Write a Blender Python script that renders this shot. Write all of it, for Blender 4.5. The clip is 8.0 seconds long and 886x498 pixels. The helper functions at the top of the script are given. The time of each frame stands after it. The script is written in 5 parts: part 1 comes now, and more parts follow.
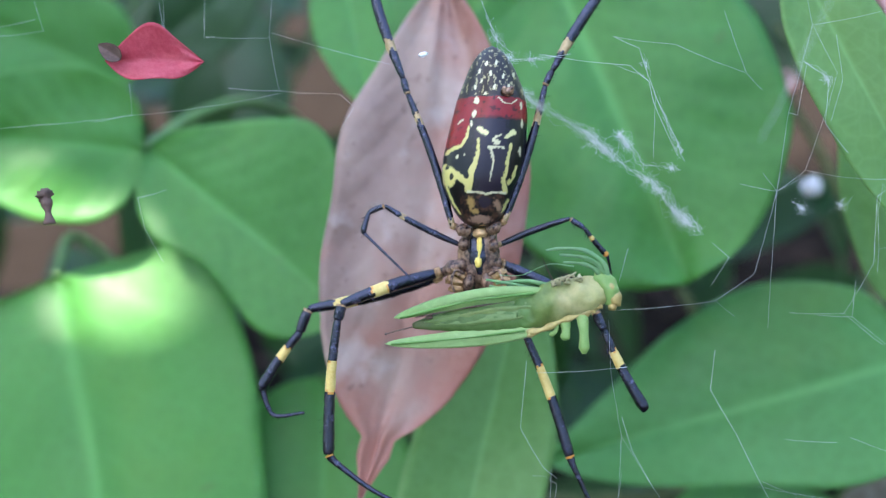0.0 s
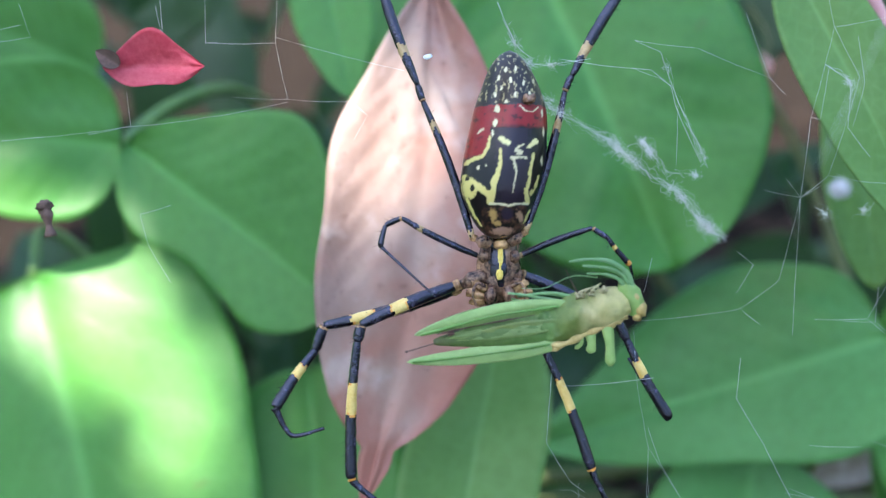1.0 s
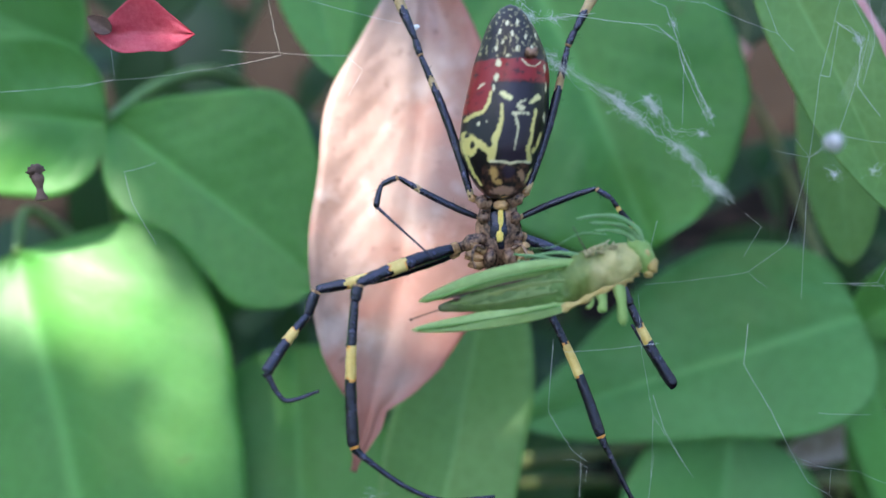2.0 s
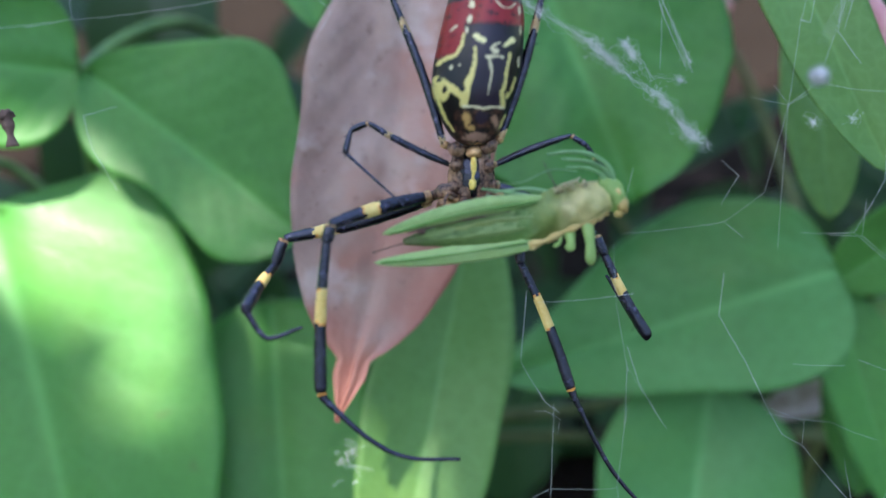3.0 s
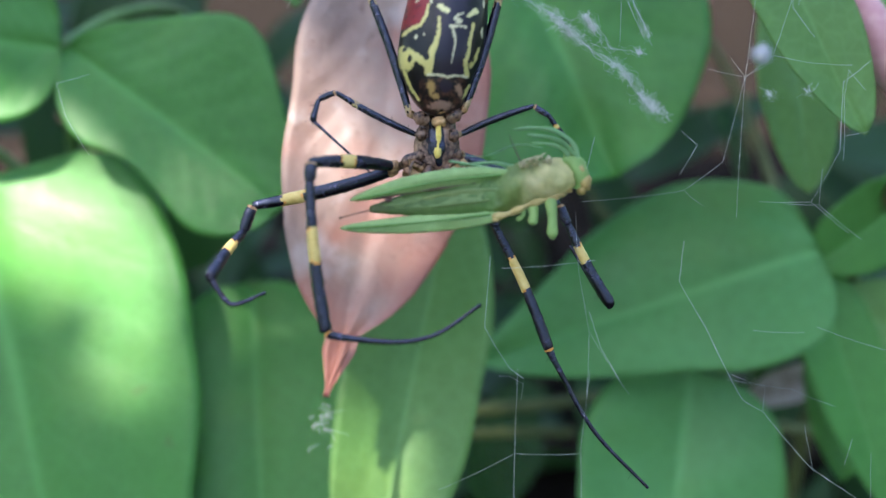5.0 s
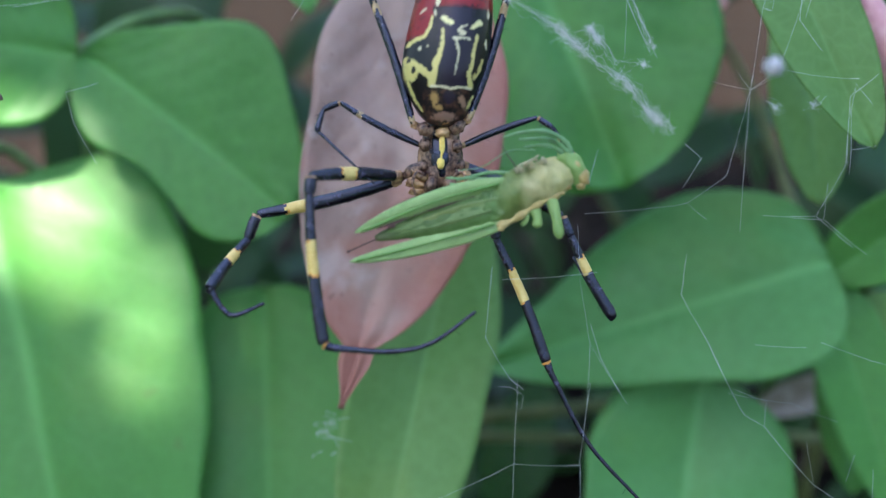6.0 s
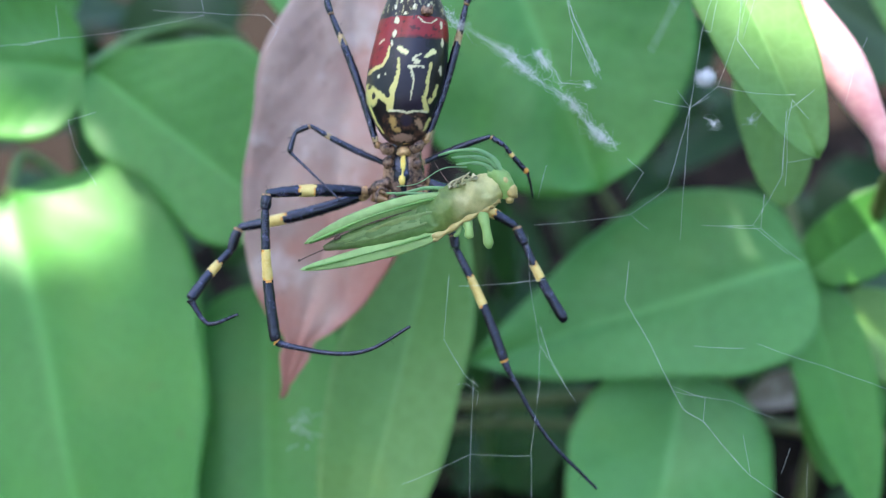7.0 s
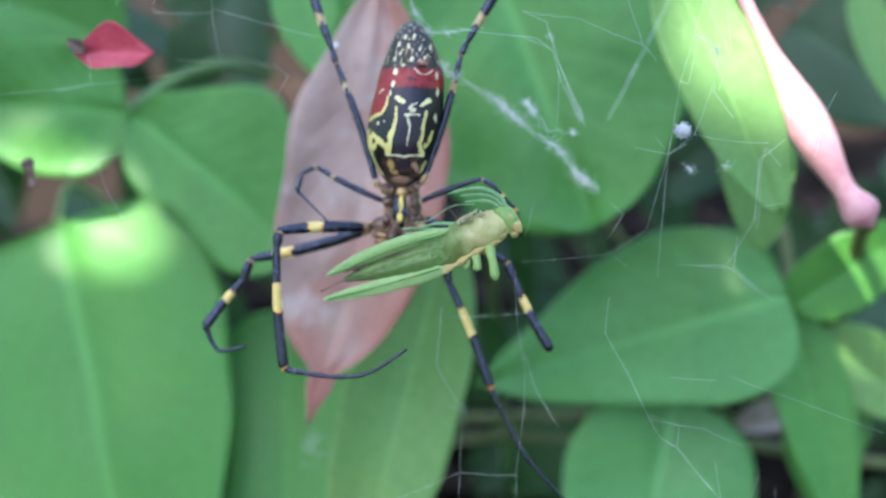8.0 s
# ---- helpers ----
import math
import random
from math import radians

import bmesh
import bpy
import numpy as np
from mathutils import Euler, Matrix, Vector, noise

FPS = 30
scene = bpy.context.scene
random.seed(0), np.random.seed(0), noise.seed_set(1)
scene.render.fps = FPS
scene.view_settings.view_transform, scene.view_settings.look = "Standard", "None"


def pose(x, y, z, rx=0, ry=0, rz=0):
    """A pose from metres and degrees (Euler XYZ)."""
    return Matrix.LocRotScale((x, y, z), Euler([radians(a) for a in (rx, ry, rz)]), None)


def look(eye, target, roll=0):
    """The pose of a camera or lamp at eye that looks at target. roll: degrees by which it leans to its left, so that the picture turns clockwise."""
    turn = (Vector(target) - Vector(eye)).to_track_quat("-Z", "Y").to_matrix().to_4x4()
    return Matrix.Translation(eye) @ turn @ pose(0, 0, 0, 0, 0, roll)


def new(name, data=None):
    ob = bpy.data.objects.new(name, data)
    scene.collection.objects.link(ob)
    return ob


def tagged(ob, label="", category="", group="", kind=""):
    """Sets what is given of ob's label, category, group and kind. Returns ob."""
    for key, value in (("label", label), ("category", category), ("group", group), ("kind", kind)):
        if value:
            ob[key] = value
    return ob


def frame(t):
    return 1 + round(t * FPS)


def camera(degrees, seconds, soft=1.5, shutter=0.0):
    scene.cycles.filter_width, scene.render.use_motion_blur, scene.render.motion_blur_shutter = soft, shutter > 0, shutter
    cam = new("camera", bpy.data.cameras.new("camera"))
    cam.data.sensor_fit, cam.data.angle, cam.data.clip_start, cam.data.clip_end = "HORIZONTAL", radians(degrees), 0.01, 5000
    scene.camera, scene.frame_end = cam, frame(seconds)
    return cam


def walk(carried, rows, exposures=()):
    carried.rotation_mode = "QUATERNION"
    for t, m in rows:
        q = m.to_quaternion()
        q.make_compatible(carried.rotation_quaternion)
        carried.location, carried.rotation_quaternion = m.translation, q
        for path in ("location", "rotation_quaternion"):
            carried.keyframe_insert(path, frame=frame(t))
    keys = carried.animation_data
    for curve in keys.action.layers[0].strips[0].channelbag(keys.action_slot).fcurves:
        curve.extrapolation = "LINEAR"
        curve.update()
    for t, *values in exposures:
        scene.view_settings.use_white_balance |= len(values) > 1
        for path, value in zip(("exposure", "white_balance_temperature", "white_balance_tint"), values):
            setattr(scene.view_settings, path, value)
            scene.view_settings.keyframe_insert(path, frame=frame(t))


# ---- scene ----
# All places below are given in millimetres along tilted axes: x to the right,
# y up along the web, z out of the web towards the lens. TILT carries it into the world.
MM = 0.001
TILT = pose(0, 0, 0.14, 62, 0, 0)


def at(x, y, z, rx=0, ry=0, rz=0):
    return TILT @ pose(x * MM, y * MM, z * MM, rx, ry, rz)


# ---- camera ----
cam = camera(50, 8.0, soft=1.3)
cam.data.dof.use_dof = True
cam.data.dof.focus_distance = 0.0878
cam.data.dof.aperture_fstop = 13.5
CAMERA_ROWS = (
    (0, 1.72, 2.56, 83.17, 2.38, 4.27, 0.69),
    (0.5, -1.05, 6.07, 83.38, 0.50, 2.59, 0.17),
    (1, -4.64, 6.58, 83.78, -0.10, 0.67, -0.58),
    (1.2, -5.33, 6.21, 84.42, -0.07, 0.13, -0.54),
    (2.3, -5.55, 2.27, 85.52, 0.31, -0.73, -0.43),
    (2.5, -4.14, 2.98, 86.05, -0.56, -0.60, -0.42),
    (3, -5.99, 1.78, 84.32, -2.03, -2.11, -0.26),
    (3.5, -4.27, -3.56, 84.95, -1.12, -1.74, 0.02),
    (4, -2.79, -3.51, 84.53, -1.32, -1.70, -0.07),
    (4.5, -2.79, -3.42, 86.28, -1.57, -1.55, -0.43),
    (4.6, -3.02, -3.33, 86.80, -1.49, -1.94, 0.58),
    (5, -4.17, -6.71, 84.26, 0.46, -2.46, -0.09),
    (5.2, -4.34, -5.35, 84.34, -0.24, -2.39, -0.53),
    (6.3, 0.97, -4.86, 85.01, 0.25, 0.04, 0.65),
    (6.5, 3.77, -3.27, 84.98, -0.39, 1.17, 0.13),
    (7, 10.22, -0.93, 90.82, -1.57, 3.41, 0.08),
    (7.5, 14.22, 1.16, 96.02, -1.34, 5.51, 0.30),
    (8, 17.19, 5.32, 100.96, -1.95, 6.34, 0.72),
)
walk(cam, [(r[0], at(*r[1:])) for r in CAMERA_ROWS], exposures=[(0, 3.1), (0.5, 3.05), (1, 2.95), (2.5, 2.6), (3.5, 2.6), (4, 2.65), (4.5, 2.95), (5, 2.6), (6.5, 2.85), (7, 3.05), (7.5, 3.2), (8, 3.1)])

# ---- light ----
SUN_WAY = (TILT.to_3x3() @ Vector((-0.34, 0.62, 0.70))).normalized()
world = bpy.data.worlds.new("sky")
scene.world = world
world.use_nodes = True
wn = world.node_tree
sky = wn.nodes.new("ShaderNodeTexSky")
sky.sky_type = "NISHITA"
sky.sun_disc = False
sky.sun_elevation = math.asin(SUN_WAY.z)
sky.sun_rotation = math.atan2(SUN_WAY.x, SUN_WAY.y)
wn.links.new(sky.outputs[0], wn.nodes["Background"].inputs[0])
wn.nodes["Background"].inputs[1].default_value = 0.13
sun = new("sun", bpy.data.lights.new("sun", "SUN"))
sun.data.energy = 4.3
sun.data.angle = radians(0.53)
sun.data.color = (1.0, 0.95, 0.86)
sun.matrix_world = look(SUN_WAY * 3, (0, 0, 0))


# ---- materials ----
class Nodes:
    """Short hand for building a node material."""

    def __init__(self, name):
        self.mat = bpy.data.materials.new(name)
        self.mat.use_nodes = True
        self.t = self.mat.node_tree
        self.p = self.t.nodes["Principled BSDF"]
        self.out = self.t.nodes["Material Output"]

    def add(self, kind, **inputs):
        n = self.t.nodes.new(kind)
        for k, v in inputs.items():
            n.inputs[k.replace("_", " ")].default_value = v
        return n

    def link(self, a, b):
        self.t.links.new(a, b)

    def coords(self, which="Object"):
        return self.t.nodes.new("ShaderNodeTexCoord").outputs[which]

    def noise(self, scale, detail=4.0, rough=0.55, vec=None):
        n = self.add("ShaderNodeTexNoise", Scale=scale, Detail=detail, Roughness=rough)
        self.link(vec if vec is not None else self.coords(), n.inputs["Vector"])
        return n.outputs["Fac"]

    def ramp(self, fac, *stops):
        r = self.t.nodes.new("ShaderNodeValToRGB")
        while len(r.color_ramp.elements) < len(stops):
            r.color_ramp.elements.new(0.5)
        for e, (pos, col) in zip(r.color_ramp.elements, stops):
            e.position = pos
            e.color = (*col, 1) if len(col) == 3 else col
        self.link(fac, r.inputs["Fac"])
        return r.outputs["Color"]

    def math(self, op, a, b=None, c=None):
        m = self.t.nodes.new("ShaderNodeMath")
        m.operation = op
        for i, v in enumerate((a, b, c)):
            if v is None:
                continue
            if isinstance(v, (int, float)):
                m.inputs[i].default_value = v
            else:
                self.link(v, m.inputs[i])
        return m.outputs[0]

    def mix(self, fac, a, b, how="MIX"):
        m = self.t.nodes.new("ShaderNodeMix")
        m.data_type, m.blend_type = "RGBA", how
        for i, v in ((0, fac), (6, a), (7, b)):
            if isinstance(v, (int, float)):
                m.inputs[i].default_value = v
            elif isinstance(v, tuple):
                m.inputs[i].default_value = (*v, 1)
            else:
                self.link(v, m.inputs[i])
        return m.outputs[2]

    def bump(self, height, strength, distance):
        b = self.add("ShaderNodeBump", Strength=strength, Distance=distance)
        self.link(height, b.inputs["Height"])
        self.link(b.outputs[0], self.p.inputs["Normal"])

    def set(self, **inputs):
        for k, v in inputs.items():
            sock = self.p.inputs[k.replace("_", " ")]
            if isinstance(v, tuple) and len(v) == 3:
                v = (*v, 1)
            if isinstance(v, (int, float, tuple)):
                sock.default_value = v
            else:
                self.link(v, sock)
        return self

    def translucent(self, colour, share):
        t = self.t.nodes.new("ShaderNodeBsdfTranslucent")
        if isinstance(colour, tuple):
            t.inputs["Color"].default_value = (*colour, 1)
        else:
            self.link(colour, t.inputs["Color"])
        m = self.t.nodes.new("ShaderNodeMixShader")
        m.inputs[0].default_value = share
        self.link(self.p.outputs[0], m.inputs[1])
        self.link(t.outputs[0], m.inputs[2])
        self.link(m.outputs[0], self.out.inputs["Surface"])


def leaf_material(name, deep, pale, through_colour, veins=9.0, gloss=0.44, share=0.3):
    """A leaf: UV runs along the midrib (u) and across it (v, midrib at 0.5). Each leaf has its own shade and blotches."""
    n = Nodes(name)
    own = n.t.nodes.new("ShaderNodeObjectInfo").outputs["Random"]
    place = n.t.nodes.new("ShaderNodeVectorMath")
    place.operation = "ADD"
    n.link(n.coords(), place.inputs[0])
    n.link(n.math("MULTIPLY", own, 3.7), place.inputs[1])
    place = place.outputs[0]
    uv = n.t.nodes.new("ShaderNodeSeparateXYZ")
    n.link(n.coords("UV"), uv.inputs[0])
    u, v = uv.outputs[0], uv.outputs[1]
    side = n.math("ABSOLUTE", n.math("SUBTRACT", v, 0.5))
    wob = n.math("MULTIPLY", n.noise(120, 2, vec=place), 0.09)
    slant = n.math("SUBTRACT", n.math("MULTIPLY", side, 0.95), n.math("MULTIPLY", n.math("MULTIPLY", side, side), 0.7))
    phase = n.math("FRACT", n.math("MULTIPLY", n.math("ADD", n.math("SUBTRACT", u, slant), wob), veins))
    rib = n.math("SUBTRACT", 1.0, n.math("MULTIPLY", n.math("ABSOLUTE", n.math("SUBTRACT", phase, 0.5)), 8.0))
    rib = n.math("MULTIPLY", n.math("MAXIMUM", rib, 0.0), n.math("MULTIPLY_ADD", side, -0.3, 0.2))
    mid = n.math("MAXIMUM", n.math("SUBTRACT", 1.0, n.math("MULTIPLY", side, n.math("MULTIPLY_ADD", u, 30.0, 22.0))), 0.0)
    mid = n.math("MULTIPLY", mid, n.math("MULTIPLY_ADD", u, -0.5, 1.0))
    vein = n.math("MAXIMUM", rib, mid)
    net = n.t.nodes.new("ShaderNodeTexVoronoi")
    net.feature = "DISTANCE_TO_EDGE"
    net.inputs["Scale"].default_value = 520
    n.link(place, net.inputs["Vector"])
    mesh = n.ramp(net.outputs["Distance"], (0.0, (1, 1, 1)), (0.12, (0, 0, 0)))
    blotch = n.ramp(n.noise(34, 5, 0.6, vec=place), (0.34, deep), (0.66, pale))
    fine = n.mix(0.4, blotch, n.ramp(n.noise(620, 4, vec=place), (0.35, deep), (0.65, pale)))
    fine = n.mix(n.math("MULTIPLY", own, 0.45), fine, pale)
    light = tuple(min(1.0, c * 1.5 + 0.035) for c in pale)
    col = n.mix(n.math("MULTIPLY", mesh, 0.14), fine, light)
    col = n.mix(n.math("MULTIPLY", vein, 0.75), col, light)
    sallow = n.ramp(n.noise(48, 3, vec=place), (0.56, (0, 0, 0)), (0.74, (1, 1, 1)))
    col = n.mix(n.math("MULTIPLY", sallow, 0.35), col, (pale[0] * 1.7, pale[1] * 1.12, pale[2] * 0.8))
    scar = n.ramp(n.noise(210, 4, vec=place), (0.70, (0, 0, 0)), (0.76, (1, 1, 1)))
    col = n.mix(n.math("MULTIPLY", scar, 0.5), col, (0.10, 0.085, 0.03))
    n.set(Base_Color=col, Specular_IOR_Level=0.4)
    n.set(Roughness=n.math("MULTIPLY_ADD", n.noise(90, 4, vec=place), 0.34, gloss - 0.17))
    relief = n.math("ADD", n.math("MULTIPLY", vein, -0.7), n.math("MULTIPLY", n.noise(300, 4, vec=place), 0.7))
    n.bump(n.math("ADD", relief, n.math("MULTIPLY", mesh, -0.15)), 0.4, 0.0003)
    n.translucent(n.mix(n.math("MULTIPLY", vein, 0.6), through_colour, tuple(c * 0.7 for c in through_colour)), share)
    return n.mat


GREEN = leaf_material("leaf_green", (0.041, 0.167, 0.028), (0.078, 0.268, 0.049), (0.18, 0.42, 0.055))
# Lighter, bluer leaf green with the sky's sheen put into the colour.
GREEN_SHEEN = leaf_material("leaf_sheen_green", (0.055, 0.198, 0.050), (0.100, 0.302, 0.083), (0.20, 0.44, 0.09))
GREEN_FRESH = leaf_material("leaf_fresh", (0.080, 0.195, 0.040), (0.140, 0.290, 0.075), (0.26, 0.44, 0.09))
# Leaf green darkened to put the shade of the back leaves into the colour.
GREEN_SHADED = leaf_material("leaf_shaded", (0.010, 0.040, 0.012), (0.022, 0.075, 0.020), (0.05, 0.14, 0.03))


def dead_material():
    n = Nodes("leaf_dead")
    base = n.ramp(n.noise(60, 6, 0.6), (0.28, (0.21, 0.125, 0.100)), (0.5, (0.36, 0.245, 0.205)), (0.72, (0.48, 0.37, 0.33)))
    rust = n.ramp(n.noise(85, 3), (0.47, (0, 0, 0)), (0.62, (1, 1, 1)))
    col = n.mix(n.math("MULTIPLY", rust, 0.7), base, (0.36, 0.150, 0.11))
    grey = n.ramp(n.noise(190, 5), (0.56, (0, 0, 0)), (0.7, (1, 1, 1)))
    col = n.mix(n.math("MULTIPLY", grey, 0.4), col, (0.56, 0.48, 0.46))
    uv = n.t.nodes.new("ShaderNodeSeparateXYZ")
    n.link(n.coords("UV"), uv.inputs[0])
    wander = n.math("MULTIPLY_ADD", n.noise(90, 4), 0.7, -0.35)
    margin = n.ramp(n.math("ADD", uv.outputs[1], wander), (0.06, (1, 1, 1)), (0.34, (0, 0, 0)))
    point = n.ramp(n.math("ADD", uv.outputs[0], n.math("MULTIPLY", wander, 0.25)), (0.80, (0, 0, 0)), (0.9, (1, 1, 1)))
    col = n.mix(n.math("MULTIPLY", n.math("MAXIMUM", margin, point), 0.8), col, (0.30, 0.095, 0.065))
    specks = n.ramp(n.noise(620, 3), (0.64, (0, 0, 0)), (0.72, (1, 1, 1)))
    col = n.mix(n.math("MULTIPLY", specks, 0.55), col, (0.10, 0.045, 0.035))
    n.set(Base_Color=col, Roughness=0.5)
    n.bump(n.noise(380, 6, 0.65), 0.6, 0.0006)
    n.translucent((0.5, 0.2, 0.12), 0.12)
    return n.mat


def simple_material(name, dark, pale, scale, rough, relief=0.3, size=0.0002, share=0.0, glow=None, coat=0.0, shine=0.4, low=0.32, high=0.7):
    n = Nodes(name)
    coarse = n.ramp(n.noise(scale, 5), (low, dark), (high, pale))
    col = n.mix(0.4, coarse, n.ramp(n.noise(scale * 7, 3), (0.35, dark), (0.65, pale)))
    n.set(Base_Color=col, Roughness=n.math("MULTIPLY_ADD", n.noise(scale * 3, 3), 0.2, rough - 0.1), Coat_Weight=coat, Specular_IOR_Level=shine)
    n.bump(n.noise(scale * 5, 5), relief, size)
    if share:
        n.translucent(glow or pale, share)
    return n.mat


def black_material():
    """Glossy black skin, mottled with a violet grey bloom of fine hair."""
    n = Nodes("chitin_black")
    n1 = n.noise(1300, 5, 0.65)
    col = n.ramp(n1, (0.40, (0.0012, 0.0010, 0.0026)), (0.58, (0.010, 0.008, 0.018)), (0.70, (0.060, 0.055, 0.095)), (0.80, (0.17, 0.16, 0.22)))
    n.set(Base_Color=col, Roughness=n.math("MULTIPLY_ADD", n.noise(2600, 3), 0.35, 0.02), Specular_IOR_Level=0.8, Specular_Tint=(0.72, 0.76, 1.0))
    n.bump(n.noise(1700, 5, 0.7), 0.8, 0.00012)
    return n.mat


DEAD = dead_material()
RED_LEAF = simple_material("leaf_red", (0.50, 0.035, 0.07), (0.70, 0.13, 0.17), 300, 0.4, 0.4, 0.0003, 0.2, (0.7, 0.08, 0.1))
DRY_BROWN = simple_material("leaf_dry_brown", (0.05, 0.028, 0.022), (0.17, 0.10, 0.08), 300, 0.7, 0.5)
DRY_PALE = simple_material("leaf_dry_pale", (0.22, 0.16, 0.12), (0.60, 0.51, 0.43), 120, 0.6, 0.5, 0.0005)
# Soil and litter are darkened: the shade between the plants is in their colour.
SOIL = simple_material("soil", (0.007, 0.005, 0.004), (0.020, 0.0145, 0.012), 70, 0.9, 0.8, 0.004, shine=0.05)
LITTER = simple_material("litter", (0.014, 0.009, 0.007), (0.080, 0.053, 0.042), 60, 0.8, 0.6, 0.001, shine=0.1)
STEM = simple_material("stem_green", (0.05, 0.12, 0.03), (0.13, 0.24, 0.06), 160, 0.5, 0.3)
STEM_OLIVE = simple_material("stem_olive", (0.05, 0.075, 0.02), (0.13, 0.15, 0.05), 90, 0.6, 0.3)
STEM_PINK = simple_material("stem_pink", (0.42, 0.16, 0.19), (0.62, 0.36, 0.37), 110, 0.45, 0.3)
BARK = simple_material("bark", (0.06, 0.045, 0.035), (0.16, 0.12, 0.09), 90, 0.85, 0.8, 0.002)
BLACK = black_material()
YELLOW = simple_material("chitin_yellow", (0.56, 0.37, 0.09), (0.74, 0.57, 0.22), 1000, 0.4, 0.3, 0.00005)
ORANGE = simple_material("chitin_orange", (0.55, 0.20, 0.03), (0.72, 0.36, 0.08), 1200, 0.4, 0.3, 0.00005)
PALE_BAND = simple_material("chitin_pale", (0.26, 0.16, 0.07), (0.52, 0.38, 0.20), 1200, 0.4, 0.3, 0.00005)
BROWN = simple_material("chitin_brown", (0.014, 0.005, 0.008), (0.52, 0.30, 0.19), 380, 0.2, 0.35, 0.00004, shine=0.35, low=0.50, high=0.72)
TAN = simple_material("chitin_tan", (0.08, 0.028, 0.012), (0.70, 0.42, 0.20), 420, 0.2, 0.35, 0.00005, shine=0.4, low=0.36, high=0.62)
STERNUM = simple_material("sternum_yellow", (0.66, 0.42, 0.04), (0.85, 0.70, 0.22), 900, 0.35, 0.3, 0.00005)
SILK = simple_material("silk", (0.50, 0.53, 0.49), (0.74, 0.77, 0.72), 2000, 0.35, 0.1, 0.00002)
WHITE_FLUFF = simple_material("white_fluff", (0.70, 0.70, 0.74), (0.88, 0.88, 0.90), 1500, 0.6, 0.4, 0.0001)
PREY_GREEN = simple_material("prey_green", (0.10, 0.24, 0.05), (0.18, 0.35, 0.09), 260, 0.4, 0.2, 0.0001, 0.25, (0.22, 0.45, 0.1))
PREY_PALE = simple_material("prey_pale", (0.19, 0.33, 0.085), (0.33, 0.48, 0.16), 240, 0.4, 0.2, 0.0001, 0.25, (0.34, 0.55, 0.18))
PREY_TEAL = simple_material("prey_teal", (0.15, 0.31, 0.13), (0.28, 0.46, 0.22), 300, 0.32, 0.2, 0.0001, 0.4, (0.34, 0.58, 0.3))
PREY_YELLOW = simple_material("prey_yellow", (0.36, 0.25, 0.08), (0.60, 0.48, 0.20), 500, 0.35, 0.45, 0.0001, 0.15, (0.6, 0.5, 0.2))
PREY_WING = leaf_material("prey_wing", (0.12, 0.19, 0.055), (0.20, 0.30, 0.10), (0.26, 0.40, 0.14), veins=5.0, gloss=0.36, share=0.3)
PREY_BLADE = leaf_material("prey_blade", (0.20, 0.33, 0.10), (0.34, 0.50, 0.19), (0.28, 0.52, 0.14), veins=4.0, gloss=0.34, share=0.28)


def prey_body_material():
    """Dull green at the tail, olive at the waist, yellowish at the head."""
    n = Nodes("prey_body")
    xyz = n.t.nodes.new("ShaderNodeSeparateXYZ")
    n.link(n.coords(), xyz.inputs[0])
    along = n.math("MULTIPLY_ADD", xyz.outputs[0], 48.0, 0.48)
    along = n.math("ADD", along, n.math("MULTIPLY_ADD", n.noise(300, 3), 0.3, -0.15))
    col = n.ramp(along, (0.04, (0.15, 0.10, 0.06)), (0.2, (0.11, 0.18, 0.05)), (0.58, (0.13, 0.25, 0.065)), (0.70, (0.22, 0.28, 0.08)), (0.84, (0.54, 0.49, 0.23)), (0.98, (0.56, 0.54, 0.22)))
    fine = n.ramp(n.noise(900, 5, 0.65), (0.32, (0.55, 0.60, 0.55)), (0.5, (0.95, 0.97, 0.92)), (0.7, (1.25, 1.2, 1.25)))
    n.set(Base_Color=n.mix(0.8, col, fine, "MULTIPLY"), Roughness=0.42)
    n.bump(n.noise(700, 4), 0.55, 0.0003)
    n.translucent(col, 0.34)
    return n.mat


PREY_BODY = prey_body_material()
PUFF_SILK = simple_material("puff_silk", (0.50, 0.51, 0.53), (0.72, 0.72, 0.74), 1500, 0.7, 0.4, 0.0001, 0.3, (0.5, 0.5, 0.52))
FLESH = simple_material("prey_flesh", (0.38, 0.33, 0.14), (0.74, 0.68, 0.44), 700, 0.2, 0.6, 0.0002, 0.3, (0.5, 0.48, 0.25), shine=0.7)


def abdomen_material():
    n = Nodes("abdomen_pattern")
    a = n.t.nodes.new("ShaderNodeVertexColor")
    a.layer_name = "pattern"
    n.set(Base_Color=n.mix(0.10, a.outputs["Color"], n.ramp(n.noise(1800, 3), (0.3, (0.02, 0.02, 0.02)), (0.7, (0.5, 0.45, 0.4))), "OVERLAY"),
          Roughness=0.3, Specular_IOR_Level=0.4)
    n.bump(n.noise(1500, 4), 0.35, 0.0001)
    return n.mat


ABDOMEN = abdomen_material()


# ---- mesh helpers ----
def obj(name, data, parent=None, label="", mats=()):
    for m in mats:
        data.materials.append(m)
    ob = new(name, data)
    if parent is not None:
        ob.parent = parent
    if label:
        ob["label"] = label
    return ob


def mesh_from(verts, faces, smooth=True, slots=None):
    """A mesh whose corners are given in millimetres."""
    me = bpy.data.meshes.new("mesh")
    me.from_pydata([(x * MM, y * MM, z * MM) for x, y, z in verts], [], faces)
    if slots is not None:
        me.polygons.foreach_set("material_index", slots)
    me.polygons.foreach_set("use_smooth", [smooth] * len(me.polygons))
    me.update()
    return me


